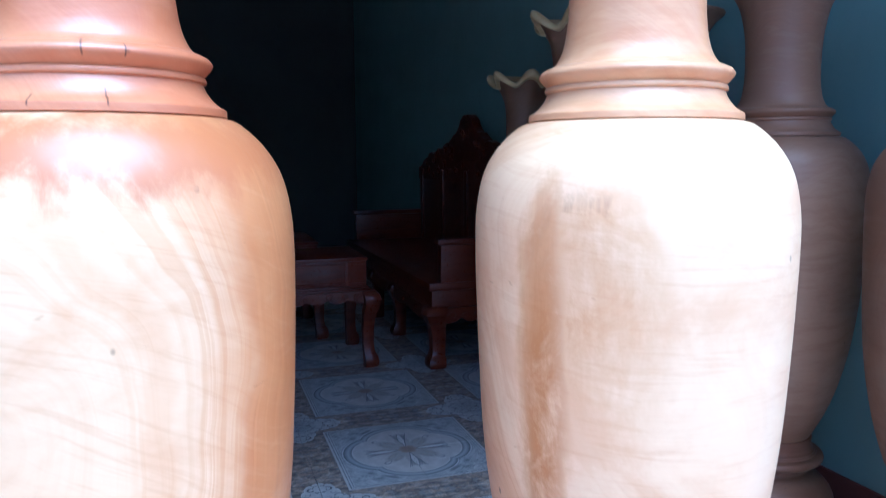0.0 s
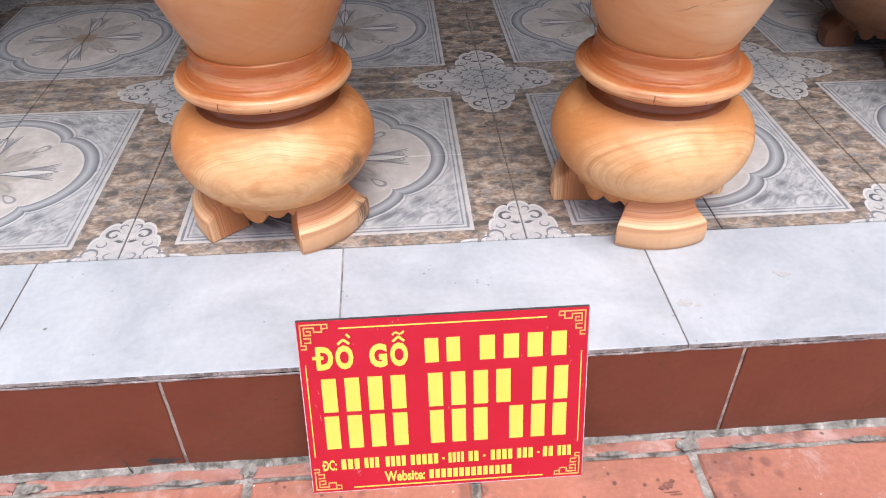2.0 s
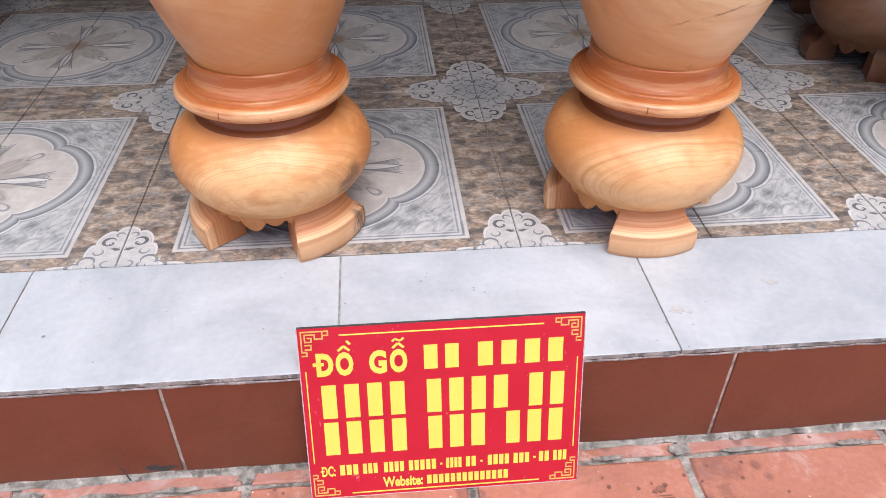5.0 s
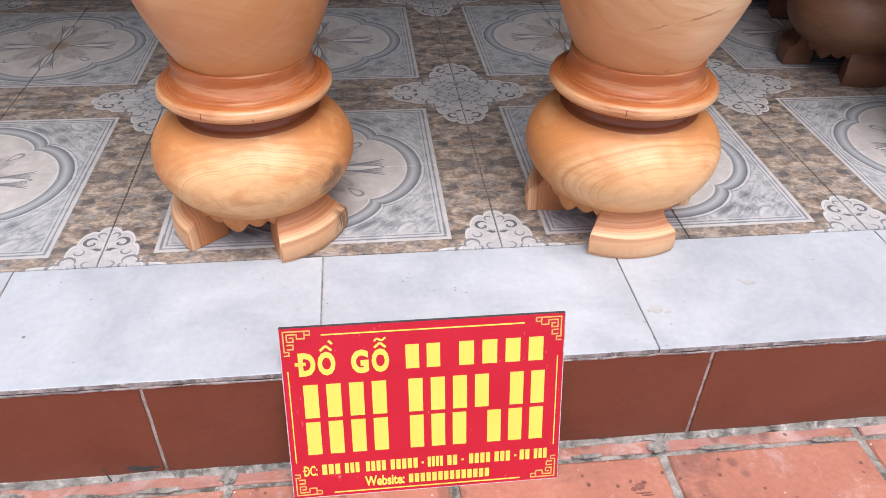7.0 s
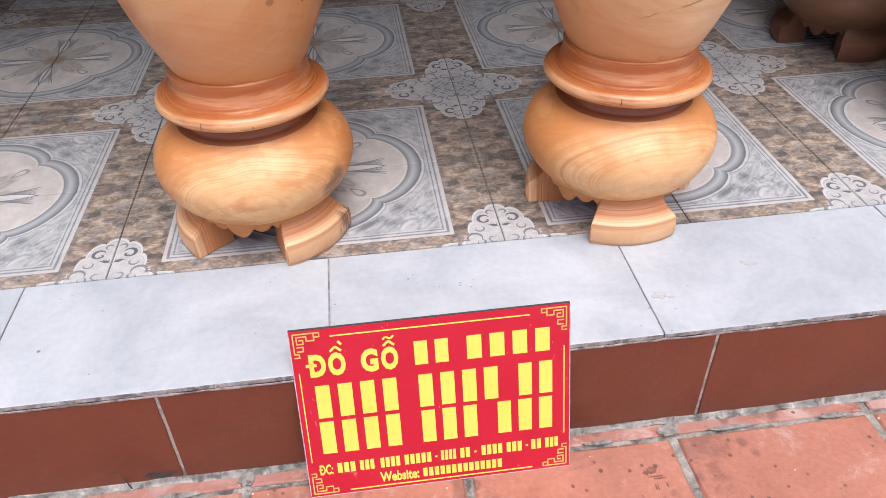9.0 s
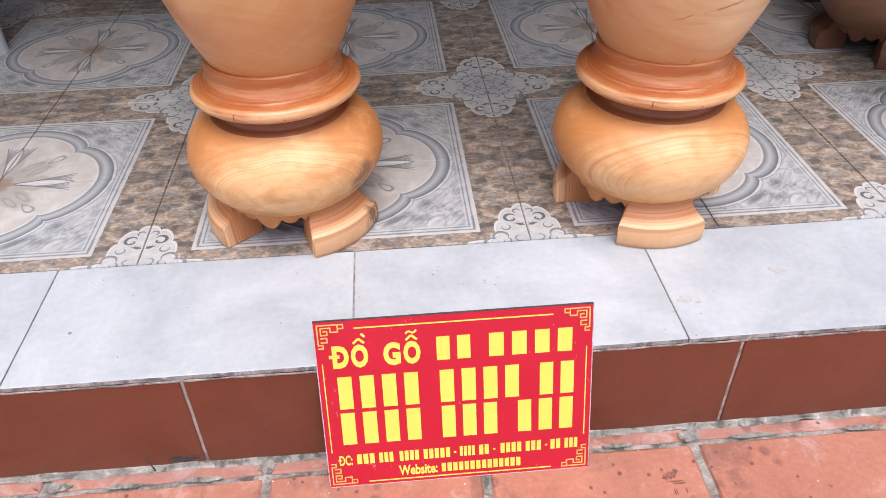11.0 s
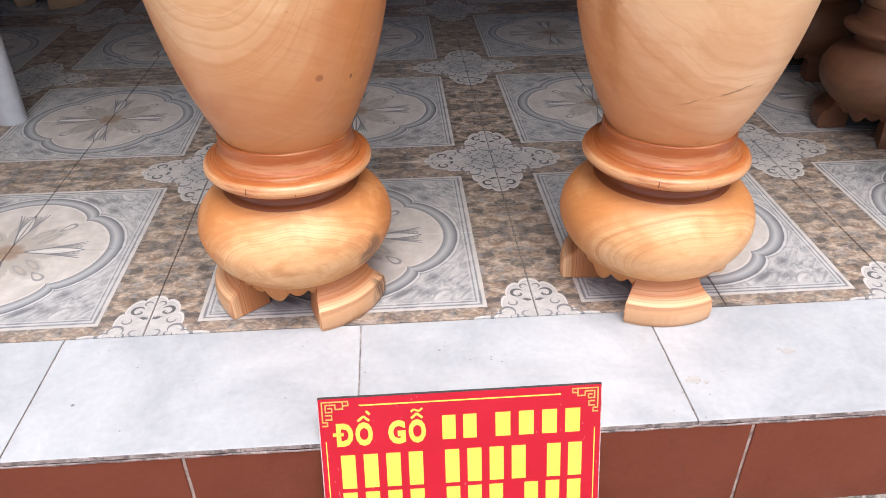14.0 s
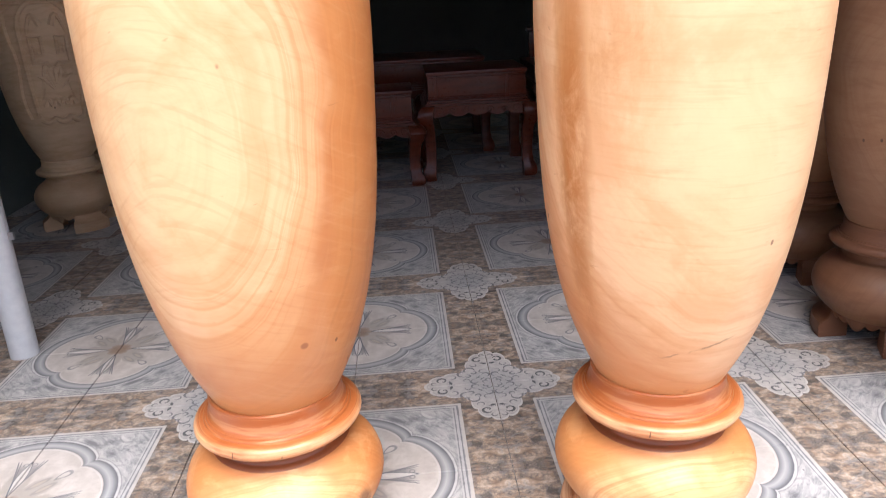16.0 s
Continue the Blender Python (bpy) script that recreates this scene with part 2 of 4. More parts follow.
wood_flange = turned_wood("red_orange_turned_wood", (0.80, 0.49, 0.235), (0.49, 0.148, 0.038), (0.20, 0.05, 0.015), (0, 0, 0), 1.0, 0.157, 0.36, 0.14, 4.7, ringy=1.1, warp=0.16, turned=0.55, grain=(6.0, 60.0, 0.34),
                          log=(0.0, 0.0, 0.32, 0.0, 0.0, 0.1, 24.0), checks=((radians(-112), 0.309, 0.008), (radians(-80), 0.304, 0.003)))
wood_neck_a = turned_wood("rosy_orange_turned_wood", (0.64, 0.285, 0.125), (0.52, 0.175, 0.062), DARK, (-0.3, -0.1, 0.6), 0.6, 0.56, 0.36, 0.12, 6.9, ringy=0.5,
                          checks=((radians(-88), 1.308, 0.012), (radians(-70), 1.306, 0.009), (radians(-79), 1.255, 0.013), (radians(-108), 1.25, 0.008)))
wood_neck_b = turned_wood("peach_turned_wood", (0.71, 0.415, 0.195), (0.60, 0.27, 0.10), DARK, (-0.3, -0.1, 0.6), 0.6, 0.6, 0.36, 0.1, 2.9, ringy=0.4)
# the groove under the flange has its own darker red-brown wood
wood_groove = turned_wood("dark_groove_wood", (0.36, 0.125, 0.043), (0.26, 0.08, 0.027), (0.12, 0.035, 0.014), (0.4, 0.25, -0.5), 1.2, 1.0, 0.35, 0.15, 5.7)
FOOT_WOOD = dict(pale=(0.80, 0.515, 0.28), warm=(0.54, 0.20, 0.065), dark=(0.16, 0.05, 0.02), heart=(0, 0, 0), kz=1.0, edge=0.158, rough=0.5, coat=0.05, ringy=2.0, warp=0.10, log=(0.0, 0.0, 0.03, 0.0, 0.0, 0.04, 11.0))
wood_foot = turned_wood("striped_end_grain_wood", seed=9.4, grain=(8.0, 30.0, 0.16), **FOOT_WOOD)
wood_foot_rough = turned_wood("rough_sawn_end_grain_wood", seed=9.4, grain=(8.0, 30.0, 0.16), patch=(0.168, 0.078, 0.024, 0.05, 0.85), **FOOT_WOOD)
wood_dusty = turned_wood("dusty_brown_turned_wood", (0.37, 0.205, 0.105), (0.29, 0.135, 0.06), (0.11, 0.045, 0.022), (-0.1, -0.15, 0.8), 0.6, 0.25, 0.5, 0.0, 3.9, dust=0.2, ringy=0.8)
wood_grey = turned_wood("grey_tan_carved_wood", (0.72, 0.50, 0.30), (0.58, 0.37, 0.20), (0.30, 0.16, 0.08), (0.05, -0.1, 0.8), 0.6, 0.3, 0.6, 0.0, 6.3, dust=0.25, ringy=0.4)
wood_dusty_stand = turned_wood("dull_red_brown_turned_wood", (0.24, 0.11, 0.05), (0.18, 0.07, 0.03), (0.09, 0.035, 0.018), (-0.1, -0.15, 0.1), 0.8, 0.22, 0.5, 0.0, 3.1, dust=0.1, ringy=0.8)
wood_red_stand = turned_wood("reddish_turned_wood", (0.40, 0.16, 0.085), (0.30, 0.10, 0.05), (0.13, 0.04, 0.02), (-0.1, 0.0, 0.16), 1.6, 0.15, 0.3, 0.3, 8.8)


def lacquered(name, a, b):
    s = Surface(name)
    x, y, z = s.xyz()
    streak = s.noise(9.0, 5.0, 0.6, 0.8, s.vec(x * 0.4, y * 2.0, z * 2.0))
    col = s.ramp(streak, (0.3, a), (0.7, b))
    wear = s.noise(60.0, 3.0, 0.6)
    return s.done(col, wear * 0.2 + 0.2, streak * 0.5 + wear * 0.3, 0.0012, spec=0.3, coat=0.08)


rosewood = lacquered("dark_red_lacquered_rosewood", (0.07, 0.011, 0.004), (0.145, 0.026, 0.009))


def cement(name, a, b, scale=40.0):
    s = Surface(name)
    n = s.noise(scale, 6.0, 0.65)
    m = s.noise(28.0, 6.0, 0.7, 0.5)
    col = s.ramp(n * 0.5 + m * 0.5, (0.36, a), (0.62, b))
    col = s.mix(m.step(0.56, 0.68) * 0.6, col, tuple(min(0.8, c * 1.5) for c in b))
    col = s.mix(s.noise(30.0, 5.0, 0.65, 0.4).step(0.50, 0.62) * 0.75, col, tuple(c * 0.55 for c in a))
    return s.done(col, 0.9, n, 0.006)


mortar = cement("grey_cement_mortar", (0.12, 0.108, 0.088), (0.39, 0.355, 0.305))
grout = cement("dirty_tile_grout", (0.16, 0.14, 0.125), (0.33, 0.30, 0.27), 90.0)
riser_joint = cement("pale_riser_joint", (0.36, 0.30, 0.255), (0.56, 0.49, 0.43), 60.0)
plaster_edge = cement("pale_mortar_edge", (0.20, 0.175, 0.155), (0.50, 0.46, 0.42), 70.0)


def printed_tile():
    """Glazed tile with a quarter of a scalloped panel at one corner and a quarter of a white lace motif at the other."""
    s = Surface("printed_glazed_floor_tile")
    x, y, z = s.xyz()
    u, v = x.abs(), y.abs()
    flat = s.vec(u, v, 0.0)
    # brown and grey marble of the strips, mirrored at the joints
    n1 = s.noise(19.0, 5.0, 0.62, 0.7, s.vec(u * 1.0, v * 1.6, 0.3))
    n2 = s.noise(46.0, 4.0, 0.62, 1.6, s.vec(u, v * 1.4, 0.8))
    n3 = s.noise(30.0, 3.0, 0.55, 0.9, s.vec(v * 1.2, u, 2.7))
    mott = n1 * 0.66 + n2 * 0.34
    col = s.ramp(mott, (0.41, (0.115, 0.102, 0.095)), (0.46, (0.19, 0.168, 0.150)), (0.51, (0.285, 0.236, 0.194)), (0.56, (0.43, 0.345, 0.27)), (0.62, (0.56, 0.47, 0.385)))
    col = s.mix(n3.step(0.53, 0.63) * 0.42, col, (0.30, 0.195, 0.125))
    col = s.mix(n3.step(0.45, 0.36) * 0.45, col, (0.33, 0.335, 0.34))
    # grey-blue brushed marble of the panel
    p, q = 0.4 - u, 0.4 - v
    far = p.abs().max(q.abs())
    lean = s.vec((u - v) * 15.0, (u + v) * 34.0, 0.0)
    wisp = s.noise(1.0, 5.0, 0.62, 1.1, lean)
    cloud = s.noise(11.0, 4.0, 0.6, 0.6, flat)
    blue = s.ramp(wisp * 0.6 + cloud * 0.4, (0.38, (0.20, 0.208, 0.222)), (0.46, (0.335, 0.345, 0.355)), (0.53, (0.45, 0.457, 0.46)), (0.62, (0.58, 0.582, 0.58)))
    blue = s.mix((wisp - 0.47).abs().step(0.012, 0.003) * cloud.step(0.44, 0.56) * 0.45, blue, (0.20, 0.21, 0.225))
    inside = far.step(0.3005, 0.2995)
    col = s.mix(inside, col, blue)
    for r, w, c, k in ((0.2955, 0.0050, (0.60, 0.58, 0.55), 0.85), (0.2885, 0.0019, (0.20, 0.21, 0.23), 0.85), (0.2835, 0.0032, (0.56, 0.57, 0.57), 0.8), (0.2785, 0.0017, (0.22, 0.23, 0.25), 0.8), (0.2745, 0.0022, (0.57, 0.575, 0.575), 0.6)):
        col = s.mix((far - r).abs().step(w, w * 0.5) * k, col, c)
    # scalloped round: rolled grey band and cream field
    rad = (p * p + q * q).sqrt()
    ang = q.op("ARCTAN2", p)
    lobe = (ang * 2.0).cos().abs().pow(0.55)
    edge = rad - (lobe * 0.038 + 0.212)
    cream = s.ramp(s.noise(24.0, 4.0, 0.6, 0.5, flat), (0.35, (0.515, 0.485, 0.45)), (0.65, (0.635, 0.605, 0.57)))
    col = s.mix(edge.step(0.0005, -0.0005), col, cream)
    roll = s.ramp((edge + 0.0215) / 0.033, (0.0, (0.17, 0.18, 0.195)), (0.16, (0.27, 0.285, 0.305)), (0.42, (0.46, 0.475, 0.49)), (0.72, (0.30, 0.315, 0.335)), (0.95, (0.135, 0.145, 0.16)))
    col = s.mix((edge + 0.005).abs().step(0.0172, 0.0158) * 0.92, col, roll)
    col = s.mix((edge - 0.0150).abs().step(0.0030, 0.0012) * 0.75, col, (0.62, 0.63, 0.635))
    col = s.mix((edge - 0.0195).abs().step(0.0016, 0.0006) * 0.5, col, (0.22, 0.23, 0.245))
    col = s.mix((edge + 0.0255).abs().step(0.0028, 0.0010) * 0.7, col, (0.66, 0.65, 0.635))
    # flower: soft taupe wash, a pair of long curling leaves on each axis, drops on the diagonals, brown heart
    field = edge.step(-0.03, -0.04)
    soft = s.noise(26.0, 3.0, 0.6, 0.6, flat) - 0.5
    star = rad - ((ang * 4.0).cos().abs().pow(0.7) * 0.062 + 0.084) + soft * 0.05
    col = s.mix(star.step(0.010, -0.025) * 0.62 * field, col, (0.325, 0.295, 0.26))
    big, small = p.max(q), p.min(q)
    t = ((big - 0.035) / 0.14).max(0.0).min(1.0)
    body = big.step(0.032, 0.045) * big.step(0.180, 0.172)
    outer = t.pow(1.25) * 0.034 + 0.002
    inner = (t * 3.1416).sin() * 0.011 + 0.001
    col = s.mix((outer - small).step(-0.001, 0.002) * (small - inner).step(-0.001, 0.002) * body * big.step(0.178, 0.135) * 0.85, col, (0.24, 0.238, 0.245))
    col = s.mix((inner - small).step(-0.001, 0.002) * body * 0.75, col, (0.68, 0.67, 0.65))
    for curve, w in ((outer, 0.0024), (outer * 0.78 + inner * 0.1, 0.0014), (inner, 0.0020)):
        col = s.mix((small - curve).abs().step(w, w * 0.35) * body * 0.85, col, (0.15, 0.16, 0.185))
    for cb, cs, r in ((0.160, 0.0110, 0.0060),):
        tip = ((big - cb).pow(2.0) + (small - cs).pow(2.0)).sqrt()
        col = s.mix((tip - r).abs().step(0.0024, 0.0008) * 0.6, col, (0.16, 0.17, 0.195))
    d1, d2 = (p + q) * 0.7071, (p - q).abs() * 0.7071
    drop = ((d1 - 0.148) / 0.020).pow(2.0) + (d2 / ((d1 - 0.118) * 0.22 + 0.0022)).pow(2.0)
    col = s.mix((drop.sqrt() - 1.0).abs().step(0.32, 0.1) * 0.75, col, (0.19, 0.20, 0.22))
    drop2 = ((d1 - 0.095) / 0.026).pow(2.0) + ((d2 - 0.015) / 0.007).pow(2.0)
    col = s.mix((drop2.sqrt() - 1.0).abs().step(0.4, 0.1) * 0.5, col, (0.26, 0.26, 0.27))
    col = s.mix(drop2.sqrt().step(0.9, 0.5) * 0.35, col, (0.50, 0.42, 0.33))
    col = s.mix((rad + soft * 0.04).step(0.042, 0.024) * 0.8, col, (0.28, 0.19, 0.125))
    # white lace motif at the other corner
    mr = (u * u + v * v).sqrt()
    ma = v.op("ARCTAN2", u)
    arm = (ma * 2.0).cos().abs().pow(1.8)
    scallop = (ma * 12.0).cos().abs().sqrt()
    medge = mr - (arm * 0.083 + 0.101 + scallop * 0.014)
    lace = s.ramp(s.noise(60.0, 3.0, 0.6, 0.5, flat), (0.35, (0.47, 0.465, 0.455)), (0.6, (0.565, 0.555, 0.54)))
    lace = s.mix(mr.step(0.105, 0.05) * 0.5, lace, (0.36, 0.372, 0.385))
    on = medge.step(0.0006, -0.0006)
    col = s.mix(on, col, lace)
    col = s.mix((medge + 0.0040).abs().step(0.0046, 0.0024) * 0.9, col, (0.62, 0.615, 0.60))
    col = s.mix((medge + 0.0098).abs().step(0.0016, 0.0005) * 0.4, col, (0.33, 0.34, 0.355))
    a, b = u.max(v), u.min(v)
    ink, pale_ink = (0.085, 0.09, 0.10), (0.17, 0.178, 0.195)

    def arc(cx, cy, r, w, mid, half, c, k):
        """A scroll stroke round (cx, cy), thick in its middle and thin at its ends."""
        da, db = a - cx, b - cy
        dist = (da * da + db * db).sqrt()
        face = (da * math.cos(radians(mid)) + db * math.sin(radians(mid))) / (dist + 0.0001)
        lo = math.cos(radians(half))
        body_ = ((face - lo) / (1.0 - lo)).max(0.0).pow(0.6)
        return s.mix(((body_ * (w * 1.3)) - (dist - r).abs()).step(0.0, 0.0009) * on * k, col, c)

    for args in ((0.145, 0.030, 0.0125, 0.0032, 70, 150, ink, 0.9), (0.139, 0.0265, 0.0040, 0.0024, 230, 150, ink, 0.85), (0.168, 0.0135, 0.0075, 0.0022, 40, 140, ink, 0.7),
                 (0.112, 0.045, 0.0095, 0.0022, 200, 140, pale_ink, 0.85), (0.080, 0.060, 0.0155, 0.0030, 20, 150, pale_ink, 0.9), (0.066, 0.048, 0.0075, 0.0024, 210, 150, pale_ink, 0.9),
                 (0.092, 0.083, 0.0085, 0.0024, 100, 150, pale_ink, 0.85), (0.050, 0.014, 0.0105, 0.0026, 320, 150, pale_ink, 0.85), (0.036, 0.028, 0.0080, 0.0024, 130, 150, pale_ink, 0.85),
                 (0.072, 0.022, 0.0085, 0.0020, 90, 140, pale_ink, 0.75), (0.020, 0.010, 0.0065, 0.0022, 40, 150, pale_ink, 0.8), (0.125, 0.012, 0.0060, 0.0018, 180, 140, pale_ink, 0.7)):
        col = arc(*args)
    wedge = ((a - 0.116 - b * 0.25).abs() - (0.0052 - (b - 0.013).abs() * 0.42)).step(0.0008, -0.0008) * b.step(0.003, 0.004)
    col = s.mix(wedge * 0.85, col, ink)
    col = s.mix(1.0, col, (0.95, 0.925, 0.89), "MULTIPLY")
    # dust and scuffs
    dirt = s.noise(3.0, 6.0, 0.65, 0.6, s.vec(x + s.random() * 40.0, y, z))
    col = s.mix(dirt.step(0.5, 0.75) * 0.22, col, (0.33, 0.30, 0.27))
    spot = s.cells(22.0, s.vec(x + s.random() * 30.0, y, z))
    col = s.mix(spot.step(0.06, 0.03) * s.noise(2.6, 1.0, 0.5, 0.0, s.vec(x + s.random() * 9.0, y, z)).step(0.58, 0.62) * 0.8, col, (0.05, 0.045, 0.04))
    return s.done(col, dirt * 0.25 + 0.24, s.noise(60.0, 2.0), 0.0004, spec=0.22)


tile_print = printed_tile()


def glazed(name, a, b, spots, rough, spotk=0.6, smear=None):
    s = Surface(name)
    x, y, z = s.xyz()
    at = s.vec(x + s.random() * 31.0, y + s.random() * 17.0, z)
    n = s.noise(5.0, 6.0, 0.62, 0.6, at)
    f = s.noise(70.0, 4.0, 0.6, 0.0, at)
    col = s.ramp(n * 0.75 + f * 0.25, (0.36, a), (0.64, b))
    sp = s.cells(11.0, at)
    col = s.mix(sp.step(0.055, 0.025) * s.noise(3.0, 1.0, 0.5, 0.0, at).step(0.44, 0.5) * spotk, col, spots)
    sm = s.noise(7.0, 6.0, 0.7, 0.9, at)
    col = s.mix(sm.step(0.56, 0.70) * 0.55, col, smear or spots)
    scuff = s.noise(9.0, 4.0, 0.7, 0.3, s.vec(x * 1.0 + s.random() * 7.0, y * 3.5 + s.random() * 5.0, z))
    col = s.mix(scuff.step(0.70, 0.74) * 0.6, col, spots)
    fl = s.cells(45.0, at)
    col = s.mix(fl.step(0.11, 0.06) * s.noise(6.0, 2.0, 0.5, 0.0, at).step(0.55, 0.61) * 0.6, col, spots)
    return s.done(col, n * 0.3 + rough, f, 0.0006, spec=0.4)


white_slab = glazed("white_glazed_slab", (0.385, 0.403, 0.414), (0.525, 0.54, 0.542), (0.14, 0.125, 0.11), 0.22, 0.9, (0.39, 0.385, 0.36))
brown_riser = glazed("red_brown_glazed_tile", (0.145, 0.040, 0.020), (0.19, 0.058, 0.030), (0.05, 0.03, 0.025), 0.3, 0.7, (0.13, 0.05, 0.035))


def terracotta(name, limed):
    s = Surface(name)
    x, y, z = s.xyz()
    at = s.vec(x + s.random() * 31.0, y + s.random() * 17.0, z)
    n = s.noise(6.0, 6.0, 0.65, 0.7, at)
    f = s.noise(90.0, 4.0, 0.65, 0.0, at)
    col = s.ramp(n * 0.6 + f * 0.4, (0.3, (0.30, 0.112, 0.068)), (0.55, (0.43, 0.172, 0.108)), (0.75, (0.53, 0.245, 0.168)))
    lime = s.noise(11.0, 6.0, 0.75, 0.4, at)
    col = s.mix(lime.step(0.72 - limed * 0.4, 0.80 - limed * 0.25) * limed, col, (0.56, 0.40, 0.34))
    if limed > 0.6:
        col = s.mix(n.step(0.35, 0.6) * 0.6, col, (0.33, 0.165, 0.135))
    dark = s.cells(13.0, at) + (s.noise(40.0, 3.0, 0.6, 0.0, at) - 0.5) * 0.12
    col = s.mix(dark.step(0.20, 0.10) * s.noise(3.4, 1.0, 0.5, 0.0, at).step(0.40, 0.50) * 0.55, col, (0.13, 0.058, 0.043))
    pit = s.cells(34.0, at) + (f - 0.5) * 0.2
    col = s.mix(pit.step(0.17, 0.08) * s.noise(7.0, 2.0, 0.5, 0.0, at).step(0.43, 0.51) * 0.8, col, (0.10, 0.045, 0.035))
    soot = s.noise(4.0, 6.0, 0.72, 1.0, at)
    col = s.mix(soot.step(0.55, 0.66) * 0.6, col, (0.19, 0.078, 0.055))
    white = s.cells(38.0, at)
    col = s.mix(white.step(0.09, 0.05) * s.noise(5.0, 1.0, 0.5, 0.0, at).step(0.55, 0.61) * 0.9, col, (0.8, 0.72, 0.66))
    return s.done(col, 0.75, f * 0.6 + n, 0.003)


paver = terracotta("worn_terracotta_paver", 0.45)
paver_limed = terracotta("lime_stained_terracotta", 0.72)


def painted(name, a, b):
    s = Surface(name)
    n = s.noise(1.4, 6.0, 0.6, 0.5)
    f = s.noise(120.0, 3.0, 0.6)
    stain = s.noise(5.0, 6.0, 0.7, 0.6)
    col = s.mix(stain.step(0.58, 0.72) * 0.3, s.ramp(n, (0.3, a), (0.7, b)), tuple(c * 0.7 for c in a))
    return s.done(col, 0.75, f + n, 0.001)


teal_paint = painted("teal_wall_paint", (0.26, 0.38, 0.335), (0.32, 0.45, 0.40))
# the same teal, darkened: the west side's shade is put into the colour
west_shade_paint = painted("teal_paint_shade_in_colour", (0.15, 0.19, 0.17), (0.19, 0.23, 0.21))
# paint this dark carries the deep shade at the back of the room
dark_wall = painted("back_wall_deep_shade", (0.085, 0.085, 0.08), (0.11, 0.11, 0.10))
# the ceiling is unseen; its white is chosen to bounce light into the depth
ceiling_paint = painted("white_ceiling_paint", (0.62, 0.63, 0.62), (0.72, 0.73, 0.72))
facade_paint = painted("facade_paint", (0.42, 0.40, 0.36), (0.50, 0.48, 0.44))
maroon_skirting = glazed("maroon_skirting_tile", (0.12, 0.035, 0.028), (0.16, 0.05, 0.038), (0.05, 0.03, 0.025), 0.3)


def plain(name, a, b, rough, metal=0.0, scale=30.0):
    s = Surface(name)
    n = s.noise(scale, 4.0, 0.6)
    return s.done(s.ramp(n, (0.3, a), (0.7, b)), n * 0.15 + rough, n, 0.0005, metal=metal)


stain_brown = plain("dried_brown_stain", (0.14, 0.06, 0.042), (0.30, 0.125, 0.085), 0.8, 0.0, 120.0)
slab_dirt = plain("beige_dirt_film", (0.40, 0.375, 0.34), (0.50, 0.49, 0.465), 0.5, 0.0, 140.0)
pipe_white = plain("white_plastic_pipe", (0.60, 0.62, 0.64), (0.70, 0.72, 0.73), 0.28)
steel = plain("steel", (0.5, 0.5, 0.5), (0.6, 0.6, 0.6), 0.3, 1.0)
twig_bark = plain("dark_bark", (0.035, 0.03, 0.028), (0.07, 0.06, 0.055), 0.8)
# unseen yard surface, made pale as a reflector for the shop interior
yard_earth = cement("yard_bounce_concrete", (0.42, 0.40, 0.37), (0.54, 0.52, 0.48), 8.0)
# rim wood kept pale yellow to carry the light caught along its edge
lit_rim = turned_wood("lit_edge_rim_wood", (0.70, 0.52, 0.24), (0.6, 0.40, 0.17), (0.3, 0.16, 0.07), (0.1, 0.1, 1.7), 0.5, 0.3, 0.5, 0.0, 4.4)


def sign_paint(name, a, b):
    s = Surface(name)
    x, y, z = s.xyz()
    n = s.noise(9.0, 5.0, 0.6)
    scr = s.noise(26.0, 2.0, 0.7, 1.5, s.vec(x * 2.2, y, z * 0.5))
    col = s.mix(scr.step(0.70, 0.745) * 0.3, s.ramp(n, (0.3, a), (0.7, b)), (0.75, 0.5, 0.45))
    return s.done(col, n * 0.15 + 0.3, n, 0.0004)


sign_red = sign_paint("red_sign_vinyl", (0.48, 0.007, 0.024), (0.54, 0.010, 0.030))
sign_yellow = sign_paint("yellow_sign_vinyl", (0.80, 0.63, 0.085), (0.84, 0.68, 0.12))
sign_gold = sign_paint("gold_sign_print", (0.66, 0.40, 0.10), (0.74, 0.48, 0.14))
sign_worn = plain("pale_worn_edge", (0.42, 0.22, 0.22), (0.66, 0.60, 0.58), 0.6, 0.0, 90.0)
sign_edge = plain("dark_sign_edge", (0.03, 0.03, 0.03), (0.07, 0.065, 0.06), 0.6)


# ---------------------------------------------------------------- mesh helpers
def mesh_of(bm, name, material, smooth=False):
    me = bpy.data.meshes.new(name)
    bm.to_mesh(me)
    bm.free()
    for m in (material if isinstance(material, (list, tuple)) else (material,)):
        me.materials.append(m)
    if smooth:
        me.polygons.foreach_set("use_smooth", [True] * len(me.polygons))
        me.set_sharp_from_angle(angle=radians(38))
    return me


def part(name, bm, material, parent, label="", smooth=False, m=None):
    ob = new(name, mesh_of(bm, name, material, smooth) if isinstance(bm, bmesh.types.BMesh) else bm)
    ob.parent = parent
    if m is not None:
        ob.matrix_basis = m
    return tagged(ob, label)


def thing(name, m, label, category, group="", kind=""):
    ob = new(name)
    ob.empty_display_size = 0.1
    ob.matrix_basis = m
    return tagged(ob, label, category, group, kind)


